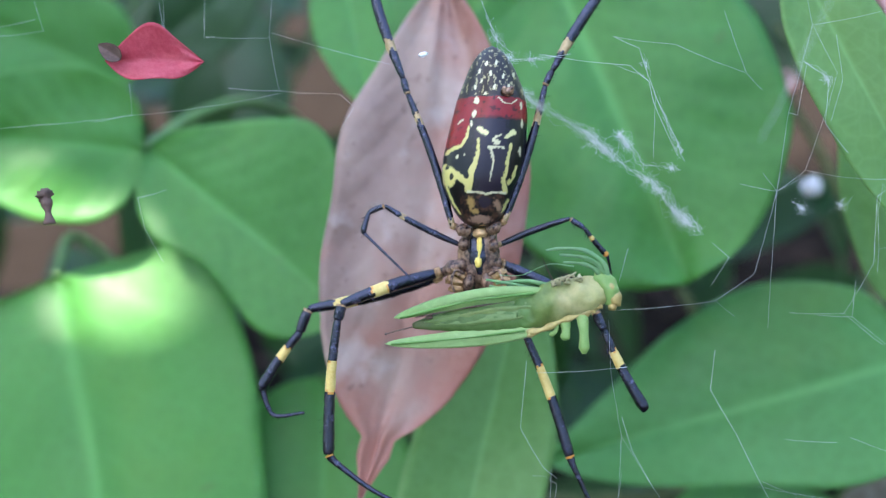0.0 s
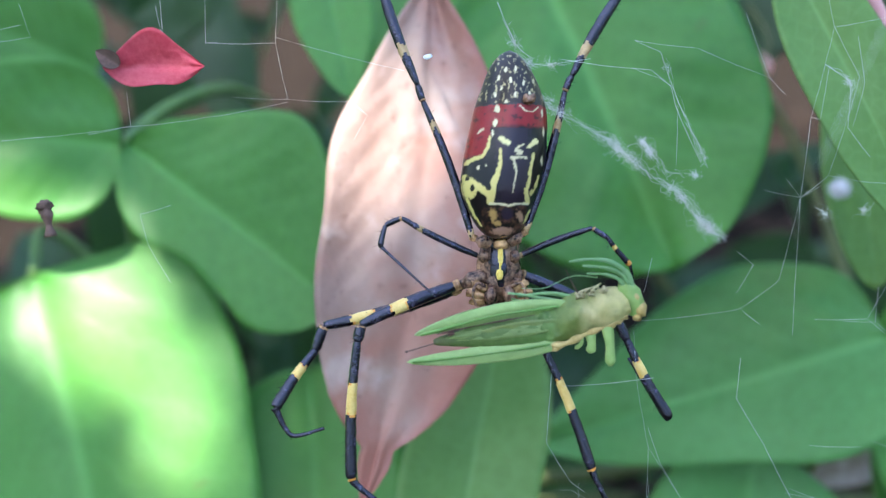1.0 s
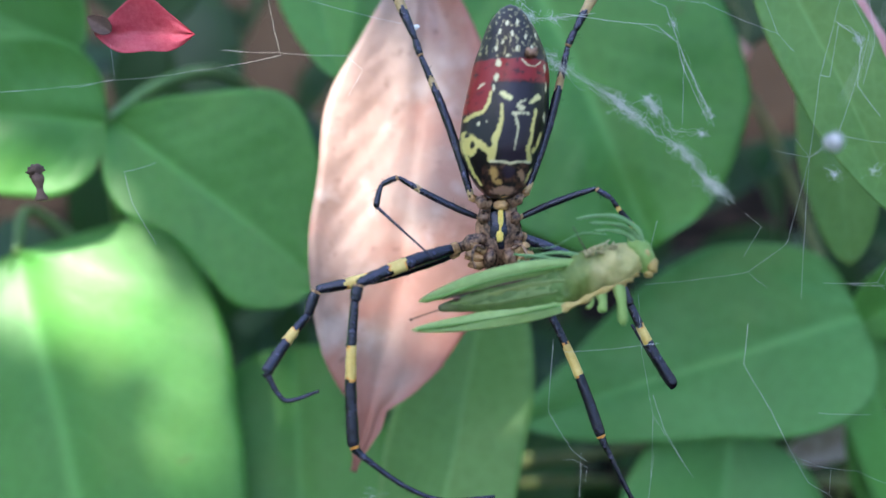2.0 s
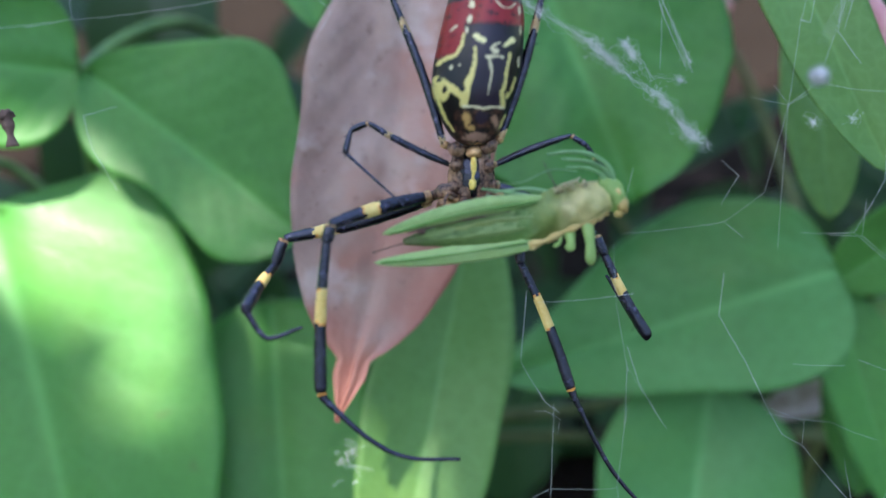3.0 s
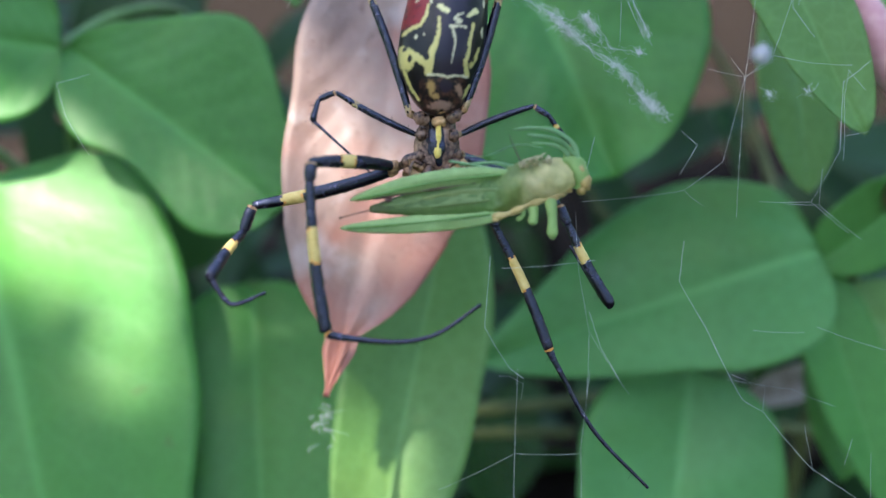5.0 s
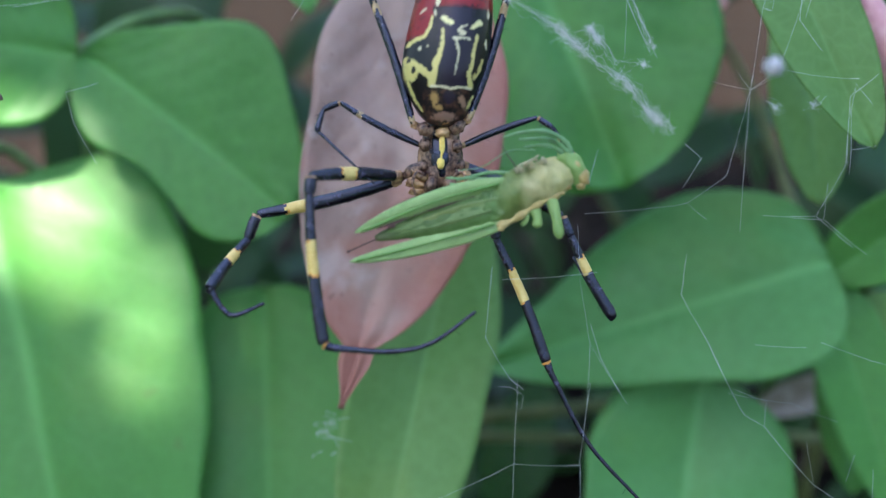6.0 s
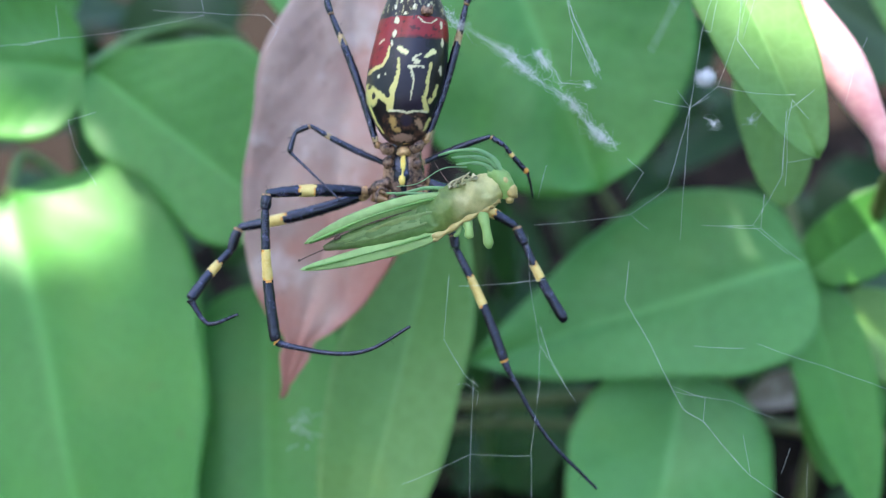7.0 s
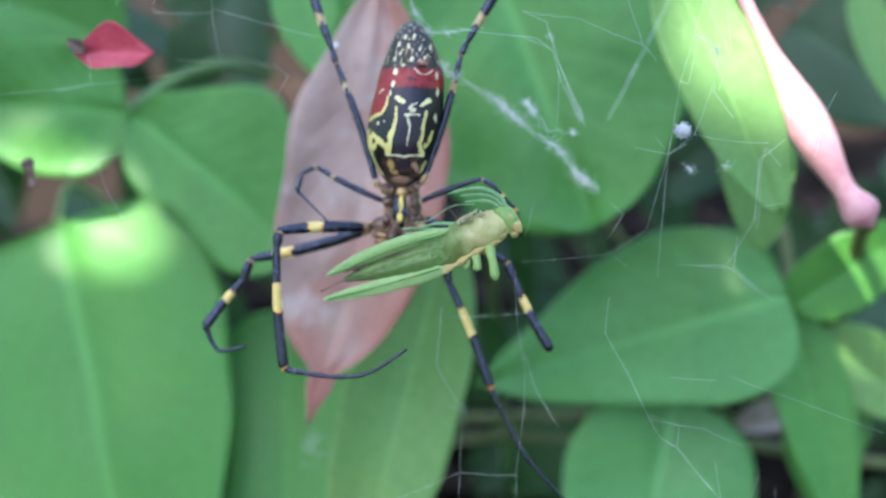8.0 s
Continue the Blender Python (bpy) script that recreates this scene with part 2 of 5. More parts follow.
def join_data(*pieces):
    """Joins (verts, faces, slots) triples."""
    vs, fs, ss = [], [], []
    for v, f, s in pieces:
        k = len(vs)
        vs += v
        fs += [tuple(i + k for i in face) for face in f]
        ss += s
    return vs, fs, ss


def spline(points, steps):
    """A smooth curve through the points."""
    p = [Vector(q) for q in points]
    p = [2 * p[0] - p[1]] + p + [2 * p[-1] - p[-2]]
    out = []
    for i in range(1, len(p) - 2):
        for k in range(steps):
            t = k / steps
            a, b, c, d = p[i - 1], p[i], p[i + 1], p[i + 2]
            out.append(0.5 * (2 * b + (c - a) * t + (2 * a - 5 * b + 4 * c - d) * t * t + (3 * b - a - 3 * c + d) * t ** 3))
    out.append(p[-2])
    return out


def tube(path, radius, sides=8, slot=lambda t: 0, flat=1.0):
    """A closed tube along path; radius and slot are functions of 0..1 along it."""
    path = [Vector(q) for q in path]
    n = len(path)
    lens = [0.0]
    for a, b in zip(path, path[1:]):
        lens.append(lens[-1] + (b - a).length)
    total = lens[-1] or 1.0
    vs, fs, ss = [], [], []
    up = Vector((0.13, 0.07, 1.0))
    for i, q in enumerate(path):
        d = (path[min(i + 1, n - 1)] - path[max(i - 1, 0)]).normalized()
        side = d.cross(up)
        if side.length < 0.05:
            side = d.cross(Vector((0, 1, 0.2)))
        side.normalize()
        top = side.cross(d).normalized()
        r = radius(lens[i] / total)
        for k in range(sides):
            a = 2 * math.pi * k / sides
            vs.append(tuple(q + side * (math.cos(a) * r) + top * (math.sin(a) * r * flat)))
    for i in range(n - 1):
        s = slot((lens[i] + lens[i + 1]) / 2 / total)
        for k in range(sides):
            fs.append((i * sides + k, i * sides + (k + 1) % sides, (i + 1) * sides + (k + 1) % sides, (i + 1) * sides + k))
            ss.append(s)
    fs.append(tuple(range(sides - 1, -1, -1)))
    ss.append(slot(0.0))
    fs.append(tuple((n - 1) * sides + k for k in range(sides)))
    ss.append(slot(1.0))
    return vs, fs, ss


def ball(centre, rx, ry, rz, rings=14, sides=18, lump=0.0, turn=0.0, slot=0):
    vs, fs = [], []
    c, s = math.cos(radians(turn)), math.sin(radians(turn))
    for i in range(rings + 1):
        th = math.pi * (i + 0.02 * (i == 0) - 0.02 * (i == rings)) / rings
        for k in range(sides):
            ph = 2 * math.pi * k / sides
            v = Vector((math.sin(th) * math.cos(ph), math.cos(th), math.sin(th) * math.sin(ph)))
            g = 1 + lump * noise.noise(v * 2.3 + Vector(centre))
            x, y, z = v.x * rx * g, v.y * ry * g, v.z * rz * g
            vs.append((centre[0] + x * c - y * s, centre[1] + x * s + y * c, centre[2] + z))
    for i in range(rings):
        for k in range(sides):
            fs.append((i * sides + k, i * sides + (k + 1) % sides, (i + 1) * sides + (k + 1) % sides, (i + 1) * sides + k))
    fs.append(tuple(range(sides)))
    fs.append(tuple(rings * sides + k for k in range(sides - 1, -1, -1)))
    return vs, fs, [slot] * len(fs)


def empty(name, matrix, label, category, group="", kind=""):
    e = new(name)
    e.empty_display_size = 0.005
    e.matrix_world = matrix
    return tagged(e, label, category, group, kind)


def leaf_mesh(base, tip, width, roll=0.0, cup=0.12, droop=0.0, blunt=0.75, early=0.72, wave=0.0, seed=0, thick=0.25, nu=40, nv=18, side_bend=0.0, profile=None, lean=0.0, ovate=None, quilt=0.004, ribs=9.0):
    """A leaf blade with two skins and a rim, in millimetres about its base point."""
    axis = Vector(tip) - Vector(base)
    length = axis.length
    u = axis / length
    n = Vector((0, 0, 1)) - u * u.z
    n.normalize()
    across = u.cross(n).normalized()
    c, s = math.cos(radians(roll)), math.sin(radians(roll))
    across, n = across * c + n * s, n * c - across * s
    off = Vector((seed * 3.1, seed * 1.7, seed * 0.9))
    top, uvs = [], []
    if ovate:
        # rounded at the stalk, drawn out to a point at the tip
        rise, fall = ovate
        widest = rise / (rise + fall)
        profile = lambda s: (s / widest) ** rise * ((1 - s) / (1 - widest)) ** fall
    for i in range(nu + 1):
        a = (i / nu) ** (1.4 if ovate else 1.0)
        w = max(0.012, profile(a) if profile else math.sin(math.pi * min(1.0, a ** early)) ** blunt) * width / 2
        for k in range(nv + 1):
            b = 2 * k / nv - 1
            w2 = w * (1 - lean * (1 if b > 0 else -1) * math.sin(math.pi * a) ** 3)
            edge = 1 + 0.05 * noise.noise(Vector((a * 5, b * 3, seed)))
            lift = cup * width * 0.5 * (abs(b) ** 1.4) * (w / (width / 2)) - droop * length * a * a
            lift += wave * width * noise.noise(Vector((a * 3.2, b * 1.4, 0)) + off) - 0.02 * width * math.exp(-(b * 9) ** 2)
            # the blade swells between its side veins
            lift -= quilt * width * math.cos(2 * math.pi * ribs * (a - 0.47 * abs(b) + 0.17 * b * b)) * 4 * abs(b) * (1 - abs(b)) * w * 2 / width
            q = u * (a * length) + across * (b * w2 * edge + side_bend * length * math.sin(math.pi * a)) + n * lift
            top.append(q)
            uvs.append((a, k / nv))
    low = [q - n * thick for q in top]
    row = nv + 1
    fs = []
    count = len(top)
    for i in range(nu):
        for k in range(nv):
            a, b, cc, d = i * row + k, i * row + k + 1, (i + 1) * row + k + 1, (i + 1) * row + k
            fs.append((a, b, cc, d))
            fs.append((count + d, count + cc, count + b, count + a))
    rim = [k for k in range(row)] + [i * row + nv for i in range(1, nu + 1)] + [nu * row + k for k in range(nv - 1, -1, -1)] + [i * row for i in range(nu - 1, 0, -1)]
    for a, b in zip(rim, rim[1:] + rim[:1]):
        fs.append((b, a, count + a, count + b))
    me = mesh_from([tuple(q) for q in top + low], fs)
    layer = me.uv_layers.new(name="UVMap")
    for loop in me.loops:
        layer.data[loop.index].uv = uvs[loop.vertex_index % count]
    return me


def leaf(parent, origin, base, tip, width, mat, label="", name="leaf", **shape):
    ob = obj(name, leaf_mesh(base, tip, width, **shape), parent, label, [mat])
    ob.location = [(b - o) * MM for b, o in zip(base, origin)]
    return ob


def stem(parent, origin, points, r0, r1, mat, name="stem", label="", sides=8):
    path = spline(points, 6)
    pts = [q - Vector(origin) for q in path]
    v, f, s = tube(pts, lambda t: r0 + (r1 - r0) * t, sides)
    return obj(name, mesh_from(v, f), parent, label, [mat])


def foot(x, y, z):
    """Where a stem that leans back from (x, y, z) meets the soil."""
    p = TILT @ Vector((x * MM, y * MM, z * MM))
    q = TILT.inverted() @ Vector((p.x, p.y + 0.02, -0.004))
    return (q.x / MM, q.y / MM, q.z / MM)


# ---- ground ----
def ground():
    n, inner = 70, 0.55
    vs, fs = [], []
    for i in range(n + 1):
        for k in range(n + 1):
            a, b = 2 * i / n - 1, 2 * k / n - 1
            far = lambda c: math.copysign(inner * abs(c) + 60 * max(0.0, abs(c) - 0.72) ** 3 / 0.28 ** 3, c)
            x, y = far(a), far(b) + 0.2
            z = 0.010 * noise.noise(Vector((x * 6, y * 6, 0))) + 0.004 * noise.noise(Vector((x * 30, y * 30, 3)))
            vs.append((x / MM, y / MM, z / MM))
    for i in range(n):
        for k in range(n):
            a = i * (n + 1) + k
            fs.append((a, a + n + 1, a + n + 2, a + 1))
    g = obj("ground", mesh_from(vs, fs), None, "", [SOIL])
    tagged(g, "soil under the plants, darkened for the shade between them", "ground", kind="structure")


ground()


def litter():
    rnd = random.Random(5)
    pieces = []
    for _ in range(420):
        x, y = rnd.uniform(-180, 220), rnd.uniform(60, 420)
        a, length, w = rnd.uniform(0, 6.28), rnd.uniform(8, 30), rnd.uniform(3, 9)
        z = rnd.uniform(6, 14)
        c, s = math.cos(a), math.sin(a)
        vs, fs = [], []
        for i in range(7):
            t = i / 6
            ww = w * math.sin(math.pi * (0.06 + 0.88 * t)) / 2
            for b in (-1, 0, 1):
                lx, ly = (t - 0.5) * length, b * ww
                vs.append((x + lx * c - ly * s, y + lx * s + ly * c, z + abs(b) * ww * 0.5 + 3 * math.sin(t * 3 + a)))
        for i in range(6):
            for k in range(2):
                q = i * 3 + k
                fs.append((q, q + 1, q + 4, q + 3))
        pieces.append((vs, fs, [0] * len(fs)))
    v, f, s = join_data(*pieces)
    ob = obj("leaf_litter", mesh_from(v, f), None, "", [LITTER])
    tagged(ob, "brown dead leaf litter lying on the soil", "leaf litter", kind="stuff")


litter()


# ---- plants ----
def plant_left():
    o = foot(-46, 15, -56)
    p = empty("broadleaf_plant", at(*o), "green plant with broad leaves, one lit by sun", "plant", "plants behind the web")
    node = (-49.0, 20.8, -43.0)
    low = (-63.4, 3.4, -48.0)
    stem(p, o, [o, (-50, -25, -70), (-52, 5, -58), node], 1.4, 0.8, STEM)
    leaf(p, o, low, (-40.9, -61.1, -30.0), 49.9, GREEN, "broad green leaf with a pale midrib", blunt=0.40, early=0.56, cup=0.05, wave=0.03, seed=1, nu=60, nv=28, quilt=0.0008)
    leaf(p, o, (-48.9, 20.6, -42.0), (-76.5, 22.4, -36.0), 21.6, GREEN, ovate=(0.36, 0.75), wave=0.05, seed=2, nu=50, nv=22)
    leaf(p, o, (-48.0, 20.9, -42.0), (-19.4, -0.8, -36.0), 23.6, GREEN, ovate=(0.58, 0.52), lean=0.4, cup=0.12, wave=0.04, seed=3, nu=56, nv=24)
    leaf(p, o, (-60.9, 35.0, -66.0), (-85.5, 45.6, -60.0), 22.6, GREEN, ovate=(0.45, 0.8), seed=23, wave=0.05)
    leaf(p, o, (-59.8, 47.1, -80.0), (-40.1, 59.0, -74.0), 19.1, GREEN_SHADED, ovate=(0.45, 0.8), seed=24, wave=0.05)
    stem(p, o, [node, (-45.4, 27.0, -52.0), (-41.0, 32.0, -66.0), (-38.0, 33.0, -86.0)], 1.1, 0.8, STEM, "petiole")
    stem(p, o, [low, (-65.8, 9.7, -60.0), (-50, -4, -62)], 0.7, 0.9, STEM, "petiole")
    leaf(p, o, (-22.7, 48.5, -46.0), (-17.9, 26.0, -40.0), 11.1, GREEN, ovate=(0.5, 0.8), seed=4)


def plant_middle():
    o = foot(-6, -20, -70)
    p = empty("broadleaf_plant", at(*o), "green plant with upright leaves behind the dead leaf", "plant", "plants behind the web")
    stem(p, o, [o, (-8, -40, -80), (-6, -16, -68), (4.7, 5.9, -53.0)], 1.3, 0.6, STEM)
    leaf(p, o, (-25.6, -10.3, -52.0), (-21.3, -51.0, -36.0), 25.2, GREEN, ovate=(0.38, 0.6), cup=0.14, wave=0.03, seed=5)
    leaf(p, o, (2.5, 3.2, -38.0), (-8.5, -47.0, -24.0), 17.0, GREEN_FRESH, ovate=(0.55, 0.6), cup=0.2, wave=0.04, seed=6)
    stem(p, o, [(-25.6, -10.3, -52.0), (-22, -14, -62), (-9, -24, -70)], 0.6, 0.8, STEM, "petiole")


def plant_upper():
    o = foot(8, 30, -85)
    p = empty("broadleaf_plant", at(*o), "green plant with one large pointed leaf", "plant", "plants behind the web")
    stem(p, o, [o, (6, -10, -95), (7, 30, -74), (6.4, 48.5, -48.0)], 1.3, 0.6, STEM)
    leaf(p, o, (6.4, 48.5, -48.0), (23.8, 3.6, -38.0), 43.5, GREEN, "large pointed green leaf", ovate=(0.45, 0.52), cup=0.08, wave=0.05, seed=7, nu=60, nv=28)
    leaf(p, o, (-25.0, 52.2, -66.0), (9.2, 66.3, -66.0), 26.6, GREEN_SHADED, ovate=(0.45, 0.8), seed=8)
    leaf(p, o, (32.4, 62.8, -72.0), (43.5, 32.4, -64.0), 23.4, GREEN_SHADED, ovate=(0.45, 0.8), seed=9, wave=0.05)
    leaf(p, o, (-17.0, 55.4, -60.0), (9.0, 23.4, -56.0), 27.7, GREEN, ovate=(0.45, 0.7), seed=10, wave=0.05)


def plant_right():
    o = foot(50, -5, -58)
    p = empty("broadleaf_plant", at(*o), "green plant with leaves spreading from one node", "plant", "plants behind the web")
    node = (55.1, -8.2, -54.0)
    stem(p, o, [o, (50, -45, -80), (51, -26, -62), node], 1.3, 0.9, STEM)
    leaf(p, o, (52.2, -5.9, -42.0), (5.4, -21.9, -52.0), 28.0, GREEN_SHEEN, "long pointed green leaf with a pale midrib", ovate=(0.32, 0.95), lean=-0.16, roll=-25, cup=0.1, wave=0.03, seed=11, nu=60, nv=26)
    leaf(p, o, (37.5, -22.8, -50.0), (30.0, -57.0, -42.0), 29.7, GREEN_SHEEN, ovate=(0.4, 0.6), cup=0.1, wave=0.03, seed=12)
    leaf(p, o, (53.6, -8.7, -46.0), (60.8, -41.0, -40.0), 11.1, GREEN, ovate=(0.45, 0.8), seed=13)
    leaf(p, o, (53.1, -7.7, -44.0), (69.5, 5.5, -38.0), 11.0, GREEN, ovate=(0.45, 0.8), seed=14)
    leaf(p, o, (57.5, -12.7, -48.0), (74.2, -23.3, -44.0), 12.2, GREEN_FRESH, ovate=(0.45, 0.8), seed=15)
    leaf(p, o, (61.2, -16.7, -52.0), (58.1, -38.7, -48.0), 13.5, GREEN, ovate=(0.45, 0.8), seed=16)
    leaf(p, o, (30.7, 36.8, -16.0), (43.9, 5.9, -12.0), 10.5, GREEN_FRESH, ovate=(0.42, 0.6), seed=18, wave=0.05)
    leaf(p, o, (43.8, 28.3, -32.0), (45.6, 1.0, -30.0), 10.4, GREEN_FRESH, ovate=(0.5, 0.6), seed=17, wave=0.06)
    leaf(p, o, (58.3, 39.4, -70.0), (79.1, 21.8, -60.0), 22.7, GREEN_SHADED, ovate=(0.45, 0.8), seed=19)
    leaf(p, o, (31.8, 41.7, -75.0), (59.9, 50.0, -70.0), 19.6, GREEN_SHADED, ovate=(0.45, 0.8), seed=20)
    leaf(p, o, (63.2, 41.2, -50.0), (67.3, 22.1, -46.0), 6.2, GREEN_FRESH, ovate=(0.45, 0.8), seed=25)
    stem(p, o, [(37.5, -22.8, -50.0), (42.5, -22.8, -58.0), (50, -30, -64)], 0.6, 0.8, STEM, "petiole")
    stem(p, o, [(30.7, 36.8, -16.0), (28.7, 48.8, -40.0), (38.6, 53.0, -84.0), (54.8, 25.3, -84.0), (58.3, 1.3, -70.0), node], 0.5, 0.9, STEM_OLIVE)


plant_left()
plant_middle()
plant_upper()
plant_right()


def undergrowth():
    """Leaves behind and around the plants, their deep shade put into the green."""
    rnd = random.Random(17)
    vs, fs = [], []
    for _ in range(430):
        x, y, z = rnd.uniform(-200, 200), rnd.uniform(-95, 130), rnd.uniform(-190, -88)
        if z > -110 and rnd.random() < 0.5:
            continue
        a, b = rnd.uniform(0, 6.28), rnd.uniform(-0.7, 0.7)
        length, w = rnd.uniform(22, 42), rnd.uniform(9, 17)
        d = Vector((math.cos(a), math.sin(a), b)).normalized()
        n = (Vector((rnd.gauss(0, 0.4), 0.7 + rnd.gauss(0, 0.3), 0.7))).normalized()
        e = d.cross(n).normalized()
        n = e.cross(d)
        c = Vector((x, y, z))
        k = len(vs)
        for i in range(9):
            t = i / 8
            ww = w * (math.sin(math.pi * (0.02 + 0.96 * t ** 0.75)) ** 0.8) / 2
            for q in (-1, 0, 1):
                vs.append(tuple(c + d * ((t - 0.5) * length) + e * (q * ww) + n * (abs(q) * ww * 0.25 - 6 * (t - 0.4) ** 2)))
        for i in range(8):
            for q in range(2):
                r = k + i * 3 + q
                fs.append((r, r + 1, r + 4, r + 3))
    ob = obj("undergrowth", mesh_from(vs, fs), None, "", [GREEN_SHADED])
    ob.matrix_world = TILT
    tagged(ob, "green leaves behind the plants, darkened as in deep shade", "undergrowth", kind="stuff")


undergrowth()


def thicket():
    """Unseen shrubs added all round, also behind the camera, to cut low sky light."""
    rnd = random.Random(29)
    vs, fs = [], []
    for _ in range(5200):
        turn = rnd.uniform(0, 2 * math.pi)
        bush = noise.noise(Vector((math.cos(turn) * 2.6, math.sin(turn) * 2.6, 7)))
        away = 1.0 + 0.22 * bush + 0.75 * rnd.random() ** 1.6
        h = rnd.uniform(0.0, 1.0) * (1.0 - 0.25 * bush)
        c = Vector((math.cos(turn) * away, 0.15 + math.sin(turn) * away, 0.01 + h * (1.05 + 0.2 * noise.noise(Vector((math.cos(turn) * 2, math.sin(turn) * 2, 0)))))) / MM
        d = Vector((rnd.gauss(0, 1), rnd.gauss(0, 1), rnd.gauss(-0.3, 0.6))).normalized()
        e = d.cross(Vector((math.cos(turn), math.sin(turn), rnd.uniform(-0.8, 0.8)))).normalized()
        length, w = rnd.uniform(70, 130), rnd.uniform(30, 55)
        n = e.cross(d)
        k = len(vs)
        for i in range(5):
            t = i / 4
            ww = w * math.sin(math.pi * (0.04 + 0.92 * t ** 0.8)) / 2
            for q in (-1, 1):
                vs.append(tuple(c + d * ((t - 0.5) * length) + e * (q * ww) - n * (20 * (t - 0.4) ** 2)))
        for i in range(4):
            a = k + 2 * i
            fs.append((a, a + 1, a + 3, a + 2))
    ob = obj("thicket", mesh_from(vs, fs), None, "", [GREEN_SHADED])
    tagged(ob, "added dark shrubs all round that cut low sky light", "shrubs", kind="stuff")


thicket()


def pink_stem():
    o = foot(66, 0, -34)
    p = empty("pink_stem", at(*o), "thick rosy pink stem with a swollen node, sunlit", "stem")
    path = spline([(38.2, 35.3, -17.0), (40.4, 30.9, -17.0), (43.1, 25.5, -17.0), (45.3, 21.4, -17.0), (48.8, 14.7, -17.0), (51.9, 9.4, -17.0), (54.6, 5.7, -17.0), (55.6, 4.4, -17.0)], 8)
    path = [q - Vector(o) for q in path]

    def r(t):
        return 0.75 + 1.75 * math.exp(-((t - 0.60) / 0.21) ** 2) + 1.35 * math.exp(-((t - 0.93) / 0.06) ** 2) - 1.1 * max(0, (t - 0.95) / 0.05)
    v, f, s = tube(path, r, 14)
    obj("swollen_stem", mesh_from(v, f), p, "", [STEM_PINK])
    stem(p, o, [(55.300000000000004, 4.9, -17.5), (60.6, 2.4000000000000004, -38.0), (66, -28, -74), o], 1.0, 1.4, STEM_OLIVE, "stem")


pink_stem()


def horizontal_stems():
    for pts, r in ((((-10.9, -33.5, -75.0), (-0.5, -33.5, -78.0), (22.0, -32.3, -80.0), (37.1, -30.4, -84.0)), 1.2),
                   (((30.7, -29.9, -70.0), (40.9, -33.0, -72.0), (62.5, -35.8, -72.0), (86.1, -38.9, -76.0)), 1.2),
                   (((-14.2, -41.3, -82.0), (5.8, -37.7, -82.0), (26.5, -38.0, -84.0)), 1.0),
                   (((37.8, -9.2, -80.0), (27.8, 5.9, -82.0), (22.2, 15.7, -84.0)), 0.9)):
        e = empty("creeping_stem", at(*pts[0]), "olive green creeping stem above the soil", "stem", "creeping stems")
        stem(e, pts[0], pts, r, r * 0.8, STEM_OLIVE)


horizontal_stems()


def dead_leaf():
    base, tip, width = (-5.8, 38.6, -24.0), (-13.6, -21.2, -17.0), 24.2

    def outline(s):
        # narrow at the stalk, broad past the middle, then a sudden neck and a long point
        body = (1 - math.exp(-(s / 0.23) ** 1.35)) * (1 - 0.30 * max(0.0, (s - 0.40) / 0.36) ** 1.3)
        body *= math.sqrt(max(0.0, 1 - max(0.0, (s - 0.67) / 0.215) ** 2))
        point = 0.15 * min(1.0, max(0.0, (1 - s) / 0.08)) if s > 0.7 else 0.0
        return max(math.hypot(body, point), 0.03) * (1 + 0.03 * math.sin(s * 23) * (s < 0.8))
    e = empty("dead_leaf", at(*base), "long withered pinkish brown leaf hanging tip down", "dead leaf")
    leaf(e, base, base, tip, width, DEAD, "", "blade", cup=0.2, wave=0.09, seed=31, thick=0.3, nu=90, nv=26, side_bend=-0.042, profile=outline, quilt=0.006, ribs=14.0)
    pts = [Vector(base).lerp(Vector(tip), t) + Vector((2.5 * math.sin(math.pi * t), 0, -1.9)) - Vector(base) for t in (0.0, 0.25, 0.5, 0.75, 1.0)]
    v, f, s = tube(spline(pts, 8), lambda t: 0.4 - 0.25 * t, 8)
    obj("midrib", mesh_from(v, f), e, "", [DEAD])
    return e


dead = dead_leaf()


def dry_leaf():
    base, tip, width = (48.7, -29.1, -60.0), (64.2, -23.2, -57.0), 5.6
    e = empty("dry_leaf", at(*base), "small pale dry leaf lying on a creeping stem", "dead leaf")
    leaf(e, base, base, tip, width, DRY_PALE, "", "blade", cup=0.5, wave=0.16, seed=33, ovate=(0.6, 0.9), roll=25)


def withered_leaf():
    base, tip = (42.0, 34.6, -58.0), (38.6, 30.2, -56.0)
    e = empty("withered_leaf", at(*base), "small curled pinkish withered leaf among the stems", "dead leaf")
    leaf(e, base, base, tip, 3.4, DEAD, "", "blade", cup=0.6, wave=0.15, seed=35, ovate=(0.5, 0.7))
    stem(e, base, [base, (43.0, 38.0, -60.0), (42.0, 44.0, -66.0)], 0.3, 0.4, STEM_OLIVE, "stalk")


dry_leaf()
withered_leaf()


# ---- spider ----
STERN = (-0.16, 3.86, -1.54)
spider = empty("spider", at(*STERN), "large black and yellow orb weaver hanging head down", "spider")


def sub(ob, origin):
    ob.location = [c * MM for c in origin]
    return ob


# height, centre and half width of the belly at a few stations
BELLY = spline([(20.85, 1.2, 0.03), (20.3, 1.2, 1.0), (19.1, 1.18, 1.9), (17.4, 1.25, 2.65), (15.6, 1.2, 3.25), (13.9, 1.05, 3.55), (11.2, 0.69, 3.8),
                (8.6, 0.28, 3.72), (6.8, 0.12, 3.2), (4.9, 0.2, 2.35), (3.9, 0.28, 1.5), (3.5, 0.3, 0.6)], 22)


